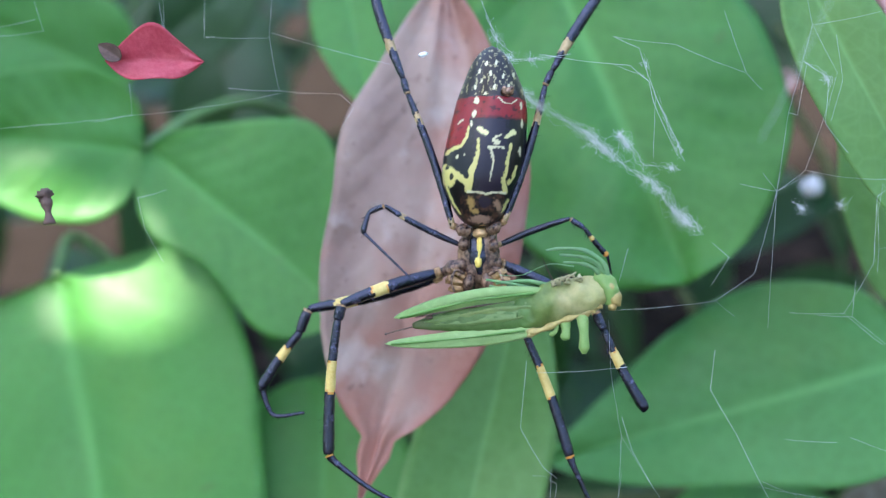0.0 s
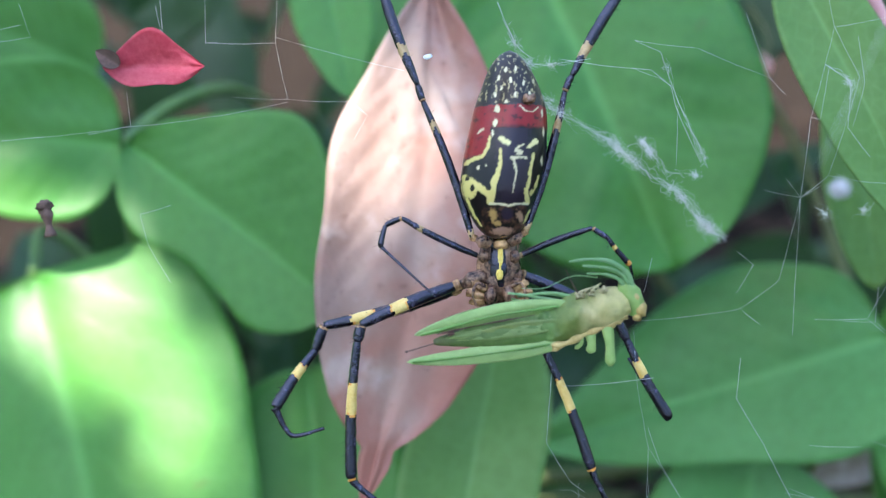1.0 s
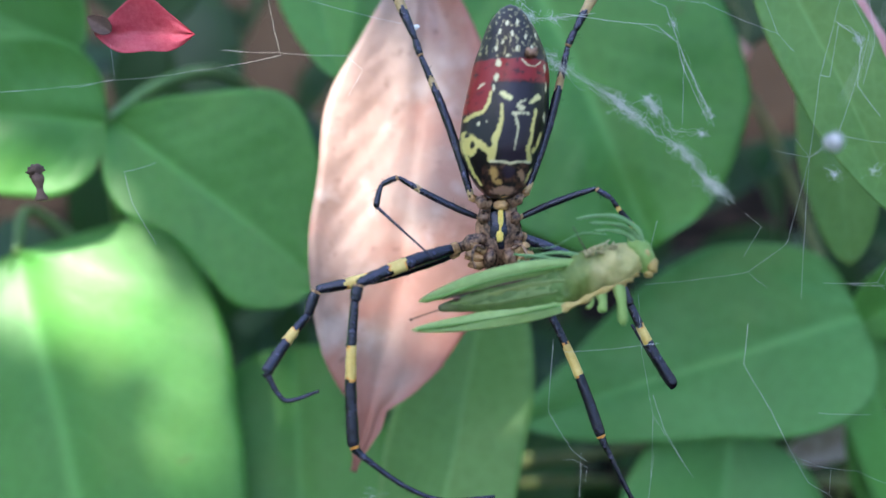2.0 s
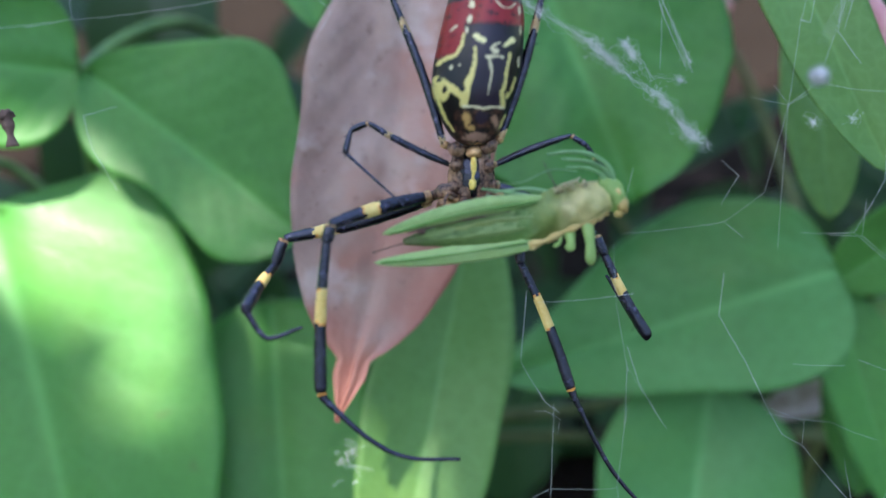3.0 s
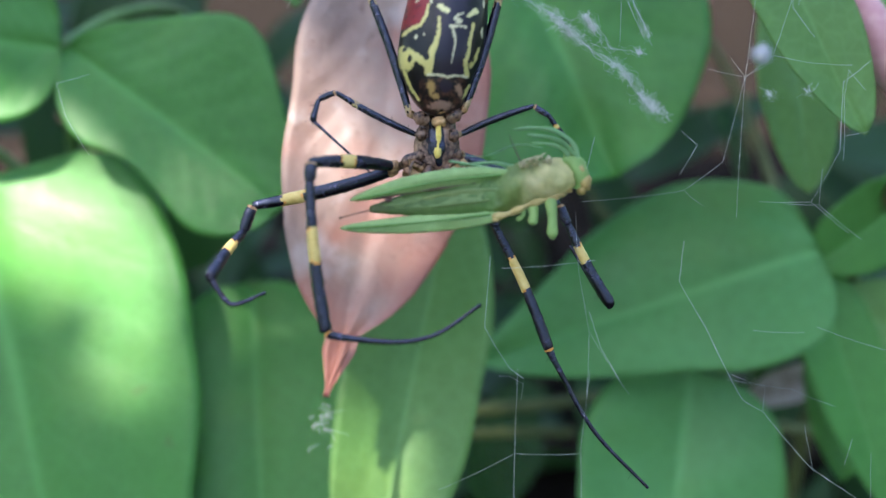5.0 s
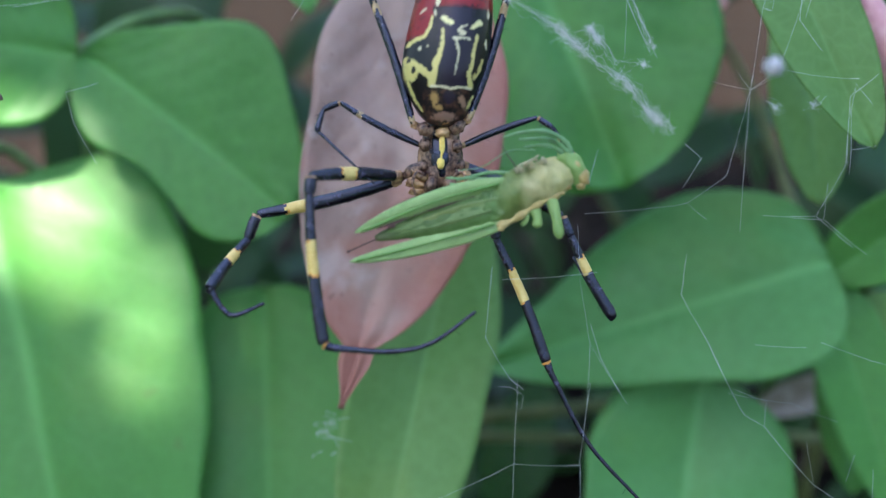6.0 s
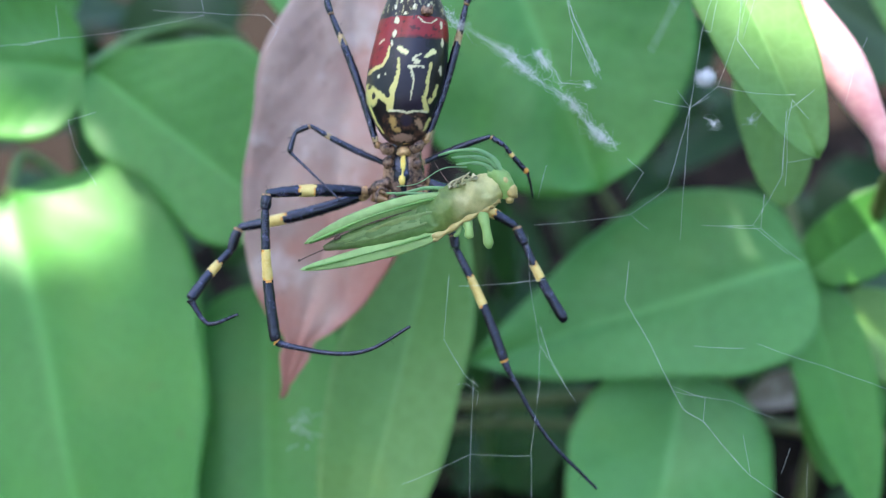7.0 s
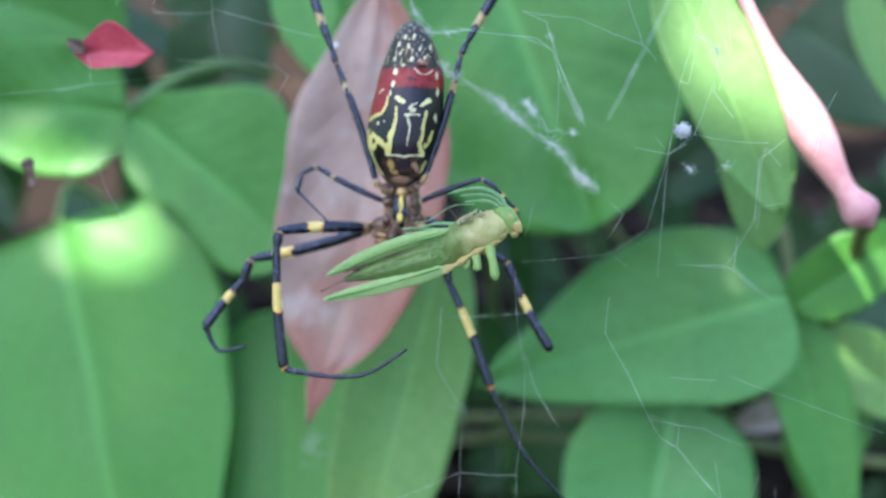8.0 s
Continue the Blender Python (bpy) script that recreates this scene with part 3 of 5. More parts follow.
def blot(x, y, cx, cy, rx, ry, turn=0.0):
    c, s = math.cos(radians(turn)), math.sin(radians(turn))
    dx, dy = x - cx, y - cy
    u, v = (dx * c + dy * s) / rx, (dy * c - dx * s) / ry
    return 1 - math.sqrt(u * u + v * v)


INK, CREAM, LEMON, BLOOD, RUST, PLUM = (0.004, 0.004, 0.006), (0.62, 0.57, 0.36), (0.60, 0.53, 0.19), (0.24, 0.010, 0.014), (0.10, 0.045, 0.03), (0.020, 0.014, 0.028)


def lay(under, over, amount):
    a = max(0.0, min(1.0, amount * 6))
    return tuple(u + (o - u) * a for u, o in zip(under, over))


def brush(x, y, pts, w0, w1):
    """A stroke whose half width runs from w0 to w1."""
    best = -9.0
    n = len(pts) - 1
    for i, ((ax, ay), (bx, by)) in enumerate(zip(pts, pts[1:])):
        dx, dy = bx - ax, by - ay
        t = max(0.0, min(1.0, ((x - ax) * dx + (y - ay) * dy) / (dx * dx + dy * dy)))
        best = max(best, 1 - math.hypot(x - ax - dx * t, y - ay - dy * t) / (w0 + (w1 - w0) * (i + t) / n))
    return best


def belly_colour(x, y):
    """The pattern on the belly at x, y in millimetres from the sternum."""
    n1 = noise.noise(Vector((x * 1.6, y * 1.6, 4)))
    n2 = noise.noise(Vector((x * 4.2, y * 4.2, 9)))
    n3 = noise.noise(Vector((x * 8.5, y * 8.5, 19)))
    x, y = x + 0.08 * n1 + 0.06 * n3 + 0.05 * n2, y + 0.1 * noise.noise(Vector((x * 1.6, y * 1.6, 14))) + 0.06 * n2
    if y > 15.9:
        # speckled hind end: pale dashes along the body
        cell = noise.noise(Vector((x * 3.4 + 3, y * 1.7, 2))) + 0.6 * noise.noise(Vector((x * 8, y * 3.6, 5)))
        col = lay((0.014, 0.010, 0.009), (0.36, 0.31, 0.16), cell - 0.24)
        col = lay(col, (0.015, 0.010, 0.009), 0.34 - abs(math.sin(1.55 * (y + 0.12 * (x - 1.2) ** 2 + 0.2 * n1))) * 2.2)
        for cx, cy in ((0.1, 18.5), (1.2, 18.2), (2.4, 18.0), (0.3, 17.5), (1.6, 16.9), (2.9, 16.9), (0.7, 16.1), (3.4, 18.3), (1.7, 19.4), (0.8, 19.3), (-0.3, 16.9)):
            col = lay(col, CREAM, blot(x, y, cx, cy, 0.14 + 0.05 * n2, 0.30 + 0.1 * n1, -8) + 0.3 * n3)
        col = lay(col, (0.03, 0.02, 0.02), max(blot(x, y, 2.8, 16.3, 1.0, 0.65), 0.5 - abs(y - 15.95) * 4 - 0.4 * n1))
    else:
        edge = 11.3 + 0.55 * x if x < -0.75 else 13.7 + 0.12 * n2
        if x < -0.75:
            edge = 11.0 if x < -1.3 else 11.0 + (x + 1.3) * 3
        col = lay(INK, BLOOD, (y - edge + 0.15 * n1) * 0.5)
        if y < edge:
            col = lay(INK, PLUM, min(x + 0.5, 3.2 - x) * 0.25 + 0.12 * n2)
        else:
            col = lay(col, (0.07, 0.006, 0.008), 0.45 * (n1 + 0.6 * n2) - 0.12)
        if y < 6.6:
            col = lay(INK, RUST, 0.35 * ((0.12 + 0.5 * n1 + 0.3 * n2) * (1 if -1.6 < x < 2.6 else 0.3) - (0.1 if x < -1.6 else 0)))
            col = lay(col, (0.40, 0.25, 0.09), max(blot(x, y, -0.55, 5.75, 0.45, 0.75, 12), blot(x, y, -0.2, 5.0, 0.5, 0.3)) * 0.35 + 0.12 * n2)
            col = lay(col, (0.34, 0.20, 0.13), blot(x, y, 1.95, 5.6, 0.38, 0.75, 20) * 0.35 + 0.12 * n2)
            col = lay(col, PLUM, blot(x, y, 0.75, 5.9, 0.6, 0.65))
            col = lay(col, (0.34, 0.20, 0.15), (blot(x, y, 0.35, 4.3, 1.3, 0.42) + 0.3 * n2) * 0.5)
    thin = 0.05 * n2
    yellow = max(
        brush(x, y, ((0.08, 11.7), (0.15, 10.7), (-0.12, 9.6), (-0.55, 8.6), (-0.85, 7.0)), 0.13 + thin, 0.36 + thin),
        brush(x, y, ((3.2, 11.35), (2.9, 9.9), (2.75, 8.7), (2.5, 8.1), (2.65, 6.95)), 0.12 + thin, 0.24 + thin),
        brush(x, y, ((3.75, 9.4), (3.45, 8.5), (3.0, 7.8)), 0.10 + thin, 0.2 + thin),
        brush(x, y, ((-2.95, 7.3), (-2.35, 5.9), (-1.6, 4.8)), 0.16 + thin, 0.1 + thin), brush(x, y, ((2.95, 6.2), (2.35, 5.1)), 0.12 + thin, 0.08 + thin),
        brush(x, y, ((-0.85, 12.9), (-0.95, 12.1), (-1.5, 11.2), (-2.4, 10.95), (-3.0, 10.6)), 0.12 + thin, 0.22 + thin),
        brush(x, y, ((-0.75, 7.5), (-1.6, 8.15), (-2.6, 8.9), (-3.2, 9.3)), 0.34, 0.3), blot(x, y, -2.75, 8.3, 0.8, 1.1, 12)) + 0.3 * n3
    black = max(blot(x, y, -2.45, 8.3, 0.22, 0.34), blot(x, y, -0.98, 8.25, 0.3, 0.24), blot(x, y, -1.57, 9.45, 0.7, 0.6), blot(x, y, -1.75, 7.15, 0.6, 0.6),
                blot(x, y, -2.9, 9.2, 0.2, 0.22), blot(x, y, 3.15, 8.35, 0.16, 0.3)) + 0.15 * n3
    pale = max(
        brush(x, y, ((0.25, 12.75), (0.45, 12.5), (0.9, 12.3)), 0.30, 0.22), brush(x, y, ((3.4, 12.5), (3.15, 12.3), (2.65, 11.95)), 0.30, 0.16)) + 0.12 * n3
    cream = max(
        brush(x, y, ((2.25, 12.15), (1.85, 12.0), (1.5, 11.65), (2.1, 11.5)), 0.09, 0.14), brush(x, y, ((1.1, 10.95), (1.8, 11.0), (2.5, 10.95)), 0.13, 0.12), blot(x, y, 1.85, 11.4, 0.34, 0.22),
        brush(x, y, ((1.25, 10.9), (1.5, 10.2), (1.56, 9.6), (1.38, 8.8), (1.26, 7.8)), 0.14 + thin, 0.06),
        brush(x, y, ((-0.9, 6.85), (0.9, 6.68), (2.65, 6.82)), 0.12, 0.11),
        blot(x, y, -0.3, 14.2, 0.24, 0.42, -10), blot(x, y, -0.1, 15.5, 0.24, 0.4), blot(x, y, -0.55, 13.25, 0.14, 0.3), blot(x, y, -1.65, 13.55, 0.42, 0.11, 25),
        blot(x, y, 4.1, 15.2, 0.14, 0.45), blot(x, y, 4.2, 13.5, 0.14, 0.5), blot(x, y, 4.05, 10.8, 0.12, 0.5),
        brush(x, y, ((1.95, 15.75), (2.5, 15.3), (3.2, 15.25), (3.7, 15.7)), 0.07, 0.06), blot(x, y, -1.9, 10.1, 0.13, 0.2), blot(x, y, -1.2, 10.3, 0.1, 0.14)) + 0.25 * n3
    col = lay(col, LEMON, yellow)
    col = lay(col, INK, black)
    col = lay(col, (0.70, 0.65, 0.32), pale)
    return lay(col, CREAM, cream)


def abdomen():
    rows, cols = len(BELLY) - 1, 300
    vs, fs, cs = [], [], []
    for y, cx, w in BELLY:
        w = max(w, 0.02)
        for k in range(cols):
            a = 2 * math.pi * k / cols
            dent = 1 + 0.014 * noise.noise(Vector((math.cos(a) * 2, math.sin(a) * 2, y * 0.6)))
            x, z = cx + w * math.cos(a) * dent, w * 0.92 * math.sin(a) * dent + 0.9
            vs.append((x, y, z))
            cs.append(belly_colour(x * 1.03, y * 1.03) if z > -1.2 else ((0.5, 0.4, 0.1) if noise.noise(Vector((x, y, z))) > 0.1 else (0.12, 0.12, 0.13)))
    for i in range(rows):
        for k in range(cols):
            fs.append((i * cols + k, (i + 1) * cols + k, (i + 1) * cols + (k + 1) % cols, i * cols + (k + 1) % cols))
    fs.append(tuple(range(cols)))
    fs.append(tuple(rows * cols + k for k in range(cols - 1, -1, -1)))
    me = mesh_from(vs, fs)
    layer = me.color_attributes.new("pattern", "FLOAT_COLOR", "POINT")
    layer.data.foreach_set("color", [c for col in cs for c in (*col, 1.0)])
    obj("abdomen", me, spider, "swollen belly patterned black, yellow, cream and dark red", [ABDOMEN])
    v, f, s = join_data(ball((2.75, 15.85, 3.75), 0.6, 0.4, 0.45, 10, 14, 0.3), ball((3.1, 16.05, 3.75), 0.26, 0.36, 0.45, 8, 10), ball((2.45, 16.05, 3.8), 0.26, 0.36, 0.45, 8, 10))
    obj("spinneret", mesh_from(v, f), spider, "dark brown spinnerets", [BROWN])


abdomen()


def head_and_chest():
    v, f, s = ball((0.15, 0.9, -0.7), 2.0, 3.5, 1.5, 24, 30, 0.15)
    obj("cephalothorax", mesh_from(v, f), spider, "dark brown head and chest", [BROWN])
    v, f, s = join_data(ball((0.25, 3.0, 0.75), 0.7, 0.5, 0.7, 10, 16, 0.3), ball((0.3, 3.9, 1.5), 0.85, 0.32, 0.5, 12, 16, 0.3))
    obj("pedicel", mesh_from(v, f), spider, "pale brown waist and genital plate", [TAN])
    v, f, s = join_data(ball((0.2, 1.85, 0.95), 0.27, 0.85, 0.24, 14, 16, 0.25), ball((0.18, 2.45, 0.95), 0.13, 0.85, 0.18, 10, 12), ball((0.1, 0.2, 1.0), 0.34, 0.5, 0.26, 12, 14, 0.3), ball((0.14, 0.9, 0.95), 0.11, 0.55, 0.15, 8, 12))
    obj("sternum", mesh_from(v, f), spider, "bright yellow breast plate", [STERNUM])
    v, f, s = ball((0.15, 1.1, 0.25), 0.9, 2.2, 0.72, 18, 24, 0.35)
    obj("breast_margin", mesh_from(v, f), spider, "blackish margin of the breast plate", [BLACK])
    for sign, dx in ((-1, 0.0), (1, 0.25)):
        v, f, s = ball((sign * 0.75 + dx, -1.75, 0.7), 0.58, 1.0, 0.8, 12, 16, 0.25, sign * 10)
        obj("chelicera", mesh_from(v, f), spider, "", [BROWN])
        v, f, s = join_data(ball((sign * 1.75 + dx, -0.9, 0.55), 0.85, 0.42, 0.5, 12, 14, 0.45, sign * 28), ball((sign * 2.1 + dx, -1.6, 0.45), 0.9, 0.45, 0.5, 12, 14, 0.5, sign * 16),
                            ball((sign * 1.9 + dx, -2.3, 0.35), 0.8, 0.42, 0.5, 12, 14, 0.5, sign * 4))
        obj("mouthpart", mesh_from(v, f), spider, "amber brown jaw lobe", [TAN])
        path = spline([(sign * 1.2, -0.9, 0.9), (sign * 2.0, -0.6, 1.3), (sign * 2.4, -1.6, 1.5), (sign * 2.1, -2.6, 1.4)], 8)
        v, f, s = tube(path, lambda t: 0.16 - 0.06 * t + 0.03 * math.sin(t * 14), 8)
        obj("pedipalp", mesh_from(v, f), spider, "", [BROWN])


head_and_chest()


def segment(points, radius, bands, hairs=0, seed=0, sides=10):
    """A leg segment through points, with bands (from, to, slot) along it and fine bristles."""
    o = Vector(points[0])
    path = [q - o for q in spline(points, 56 if len(points) == 2 else 14)]
    if len(points) == 2:
        # no segment is dead straight
        way = path[-1]
        bow = Vector((-way.y, way.x, 0)) * (0.022 * (1 if seed % 2 else -1) * (1 if way.x < 0 else -1))
        path = [q + bow * math.sin(math.pi * i / (len(path) - 1)) for i, q in enumerate(path)]
    full = radius
    radius = lambda t: full(t) * (1 - 0.16 * math.exp(-t * 45) - 0.2 * math.exp((t - 1) * 45)) if len(points) == 2 else full(t)

    def slot(t, turn=0):
        t += 0.045 * noise.noise(Vector((math.cos(turn * 0.63) * 1.5, math.sin(turn * 0.63) * 1.5, seed + t * 9)))
        for a, b, k in bands:
            if a <= t <= b:
                return 2 if k == 1 and min(t - a, b - t) < 0.01 else k
        return 0
    skin = tube(path, radius, sides, slot)
    for i, q in enumerate(skin[0]):
        c = path[min(i // sides, len(path) - 1)]
        g = 1 + 0.07 * noise.noise(Vector(q) * 2.1 + Vector((seed, 0, 0))) + 0.05 * noise.noise(Vector(q) * 5.3 + Vector((0, seed, 0)))
        skin[0][i] = tuple(c + (Vector(q) - c) * g)
    for i in range(len(skin[2]) - 2):
        skin[2][i] = slot((i // sides + 0.5) / (len(path) - 1), i % sides)
    parts = [skin]
    rnd = random.Random(seed)
    for _ in range(hairs):
        t = rnd.uniform(0.08, 0.97)
        q = path[int(t * (len(path) - 1))]
        a = rnd.uniform(0, 6.28)
        d = (path[-1] - path[0]).normalized()
        out = (d.cross(Vector((math.cos(a), math.sin(a), 1))).normalized() + d * 0.6) * rnd.uniform(0.45, 0.8)
        r = radius(t) * 0.8
        parts.append(tube([q + out.normalized() * r * 0.5, q + out.normalized() * r + out * 0.8], lambda w: 0.028 * (1 - 0.8 * w), 3))
    v, f, s = join_data(*parts)
    return mesh_from(v, f, True, s)


LEG_MATS = (BLACK, YELLOW, ORANGE, PALE_BAND, BROWN, TAN)


def leg(joints, thick, bands, hairs, seed, coxa, stout=1.0):
    """A leg: the femur with its coxa is the part, patella, tibia, metatarsus and tarsus hang on it.
    joints: hip, knee, knee's end, tibia's end, then points of the foot."""
    hip = Vector(joints[0])
    r = thick
    femur = segment([joints[0], joints[1]], lambda t: r * (0.62 + 0.5 * math.sin(math.pi * min(1, 0.15 + 0.75 * t)) - 0.05 * t), bands["femur"], hairs // 2, seed)
    c = Vector(coxa) - hip
    lift = Vector((0, 0, 0.35))
    extra = [tube(spline([c + lift, c * 0.55 + lift, c * 0.2, Vector((0, 0, 0))], 6), lambda t: 0.62 * (0.75 + 0.5 * math.sin(math.pi * min(1, t * 1.25)) ** 2) * (1 - 0.42 * t) + 0.05 * math.sin(t * 17), 12),
             tube([c * 0.16, c * -0.06], lambda t: r * 0.95, 10)]
    v, f, s = join_data(*extra)
    n0 = len(femur.vertices)
    bm = bmesh.new()
    bm.from_mesh(femur)
    tmp = mesh_from(v, f, True, [4 if i < len(extra[0][1]) else 5 for i in range(len(f))])
    bm.from_mesh(tmp)
    bm.to_mesh(femur)
    bm.free()
    bpy.data.meshes.remove(tmp)
    top = sub(obj("leg", femur, spider, "", LEG_MATS), joints[0])
    bits = []
    for name, pts, rad, key, hh in (
            ("patella", [joints[1], joints[2]], lambda t: r * (0.80 + 0.12 * math.sin(math.pi * t)), "patella", 4),
            ("tibia", [joints[2], joints[3]], lambda t: r * (0.68 + 0.34 * t) * (1 + (stout - 1) * math.sin(math.pi * min(1, t * 1.2)) ** 0.6), "tibia", hairs),
            ("metatarsus", joints[3:], lambda t: r * (0.50 - 0.25 * t + 0.34 * math.exp(-t * 20)), "foot", hairs // 2)):
        rings = ((0.0, 0.12, 5),) if name == "patella" else ()
        ob = obj(name, segment(pts, rad, (*bands.get(key, ()), *rings), hh, seed + len(name)), top, "", LEG_MATS)
        ob.location = (Vector(pts[0]) - hip) * MM
        bits.append(ob)
    return top, bits


Y, O, P = 1, 2, 3
FRONT = {"femur": ((0.64, 0.77, Y),), "tibia": ((0.27, 0.52, Y),), "foot": ((0.0, 0.05, O),)}
L1_JOINTS = [(-4.10, -1.29, -1.0), (-16.29, -4.45, 0), (-17.06, -6.67, 0), (-20.54, -12.16, 0), (-19.83, -14.18, 0), (-18.93, -14.91, 0), (-16.32, -14.53, 0)]
left_first, left_first_bits = leg(L1_JOINTS, 0.57, {"femur": ((0.62, 0.80, Y),), "tibia": ((0.30, 0.50, Y),)}, 16, 1, (-1.1, 0.2, -0.1))
L2_JOINTS = [(-3.95, -0.85, -0.5), (-13.5, -1.29, 1.0), (-13.6, -2.75, 1.0), (-12.34, -15.3, 0.5), (-11.2, -15.7, 0.5), (-6.7, -16.2, 0.5), (-3.2, -15.6, 0.5), (0.5, -13.2, 0.5)]
left_second, left_second_bits = leg(L2_JOINTS, 0.57, {"femur": ((0.50, 0.68, Y),), "tibia": ((0.30, 0.54, Y),), "foot": ((0.0, 0.06, O),)}, 18, 2, (-1.2, -0.6, -0.3))
leg([(-1.80, 1.93, 0), (-8.88, 5.50, 1), (-10.38, 4.84, 1), (-10.80, 3.02, 1.5), (-10.36, 2.49, 1.5), (-5.65, -1.84, 2.5)],
    0.30, {"femur": ((0.72, 0.78, P),), "tibia": ()}, 8, 3, (-0.9, 1.9, 0.1))
leg([(-2.41, 3.67, 1), (-6.80, 16.23, 1), (-7.26, 17.71, 1), (-11.11, 29.02, 0), (-16.40, 40.47, 0)],
    0.37, {"femur": ((0.0, 0.05, P), (0.77, 0.84, P)), "tibia": ((0.24, 0.34, P),), "foot": ((0.0, 0.04, O),)}, 8, 4, (-0.8, 3.0, 0.5), 1.7)
leg([(2.52, 4.14, 1), (6.27, 17.02, 1), (6.90, 18.37, 1), (12.63, 27.65, 0), (18.76, 38.09, 0)],
    0.37, {"femur": ((0.0, 0.05, P), (0.72, 0.80, P)), "tibia": ((0.18, 0.30, P),), "foot": ((0.0, 0.04, O),)}, 8, 5, (1.0, 3.1, 0.5), 1.7)
leg([(1.84, 1.81, 0), (8.68, 4.40, 1), (9.99, 3.56, 1), (12.24, 1.00, 0), (12.83, -1.51, -1)],
    0.30, {"femur": ((0.0, 0.06, P),), "tibia": ((0.28, 0.42, Y), (0.9, 1.0, O))}, 8, 6, (1.1, 1.8, 0.1))
RA_JOINTS = [(2.13, -0.56, -1), (4.49, -5.38, -1), (4.66, -6.71, -1), (8.89, -18.02, -1), (9.59, -19.68, -1), (12.71, -25.86, -1.5), (17.5, -31.5, -2)]
right_front, right_front_bits = leg(RA_JOINTS, 0.55, FRONT, 16, 7, (1.2, -0.4, -0.4))
leg([(2.39, 0.09, -1), (11.25, -4.31, -1), (12.06, -6.06, -1), (15.92, -13.39, -1), (15.37, -12.82, -2), (12.48, -7.98, -2.5)],
    0.56, {"femur": ((0.64, 0.77, Y),), "tibia": ((0.26, 0.46, Y),)}, 16, 8, (1.2, 0.3, -0.4))


# ---- prey ----
prey = empty("grasshopper", at(2, 0, 3), "dead green grasshopper held across the spider's jaws", "insect")


def grasshopper():
    path = spline([(-8.0, 1.0, 0.2), (-5, 0.85, 0.3), (-1, 0.5, 0.4), (2.4, 0.35, 0.4), (4.6, 0.5, 0.3)], 12)
    v, f, s = tube(path, lambda t: (0.22 + 1.35 * math.sin(0.5 * math.pi * min(1, t * 1.15)) ** 0.8) * (1 + 0.03 * math.sin(t * 55)), 28, flat=0.5)
    obj("belly", mesh_from(v, f), prey, "dull green segmented abdomen", [PREY_BODY])
    path = spline([(1.6, 0.1, 0.2), (3.4, 0.35, 0.35), (5.4, 0.7, 0.45), (7.4, 0.75, 0.5), (9.5, 0.95, 0.4)], 12)
    v, f, s = tube(path, lambda t: 1.15 + 0.75 * math.sin(math.pi * min(1.0, 0.12 + t * 0.75)) - 0.35 * max(0, t - 0.6) + 0.06 * math.sin(t * 19) - 2.0 * max(0, t - 0.9), 32, flat=0.72)
    v = [tuple(Vector(q) + Vector((0.14, 0.3, 0.34)) * noise.noise(Vector(q) * 0.9) + Vector((0.05, 0.08, 0.16)) * noise.noise(Vector(q) * 2.6)) for q in v]
    obj("thorax", mesh_from(v, f), prey, "tan and olive translucent thorax", [PREY_BODY])
    # the crumpled yellowish underside of the thorax
    under = [tube(spline([(2.2, -1.5, 0.9), (3.6, -1.45, 1.2), (5.4, -1.0, 1.25), (7.2, -0.75, 1.2), (9.2, -0.35, 0.8)], 10), lambda t: 0.3 + 0.09 * math.sin(t * 26) - 0.12 * t, 12)]
    rnd = random.Random(21)
    for _ in range(16):
        x = rnd.uniform(2.3, 8.8)
        under.append(ball((x, -1.7 + 0.17 * (x - 2.3) + rnd.uniform(-0.15, 0.2), 1.15), rnd.uniform(0.16, 0.4), rnd.uniform(0.1, 0.2), 0.16, 8, 10, 0.5, rnd.uniform(-20, 40)))
    v, f, s = join_data(*under)
    obj("underside", mesh_from(v, f), prey, "crumpled yellowish underside", [PREY_YELLOW])
    # the head is bent down from the neck
    v, f, s = tube(spline([(9.0, 2.35, 0.5), (9.7, 2.0, 0.6), (10.15, 1.1, 0.6), (10.2, 0.2, 0.5), (9.95, -0.45, 0.4)], 9), lambda t: 0.45 + 0.42 * math.sin(math.pi * min(1, t * 0.85 + 0.1)) - 0.3 * max(0, t - 0.85), 22, flat=0.95)
    v = [tuple(Vector(q) + Vector((0.1, 0.1, 0.08)) * noise.noise(Vector(q) * 1.7)) for q in v]
    head = obj("head", mesh_from(v, f), prey, "yellow green head bent downwards", [PREY_PALE])
    v, f, s = ball((10.3, 1.15, 1.2), 0.3, 0.45, 0.26, 12, 14, 0, 12)
    obj("eye", mesh_from(v, f), head, "pale eye", [PREY_YELLOW])
    v, f, s = join_data(ball((10.5, 0.1, 0.75), 0.55, 0.7, 0.55, 14, 16, 0.25, -20), ball((10.1, -0.6, 0.7), 0.42, 0.34, 0.42, 10, 12, 0.3), ball((10.75, -0.35, 0.6), 0.24, 0.32, 0.3, 8, 10, 0.3))
    obj("jaw", mesh_from(v, f), head, "amber mouthparts", [PREY_YELLOW])
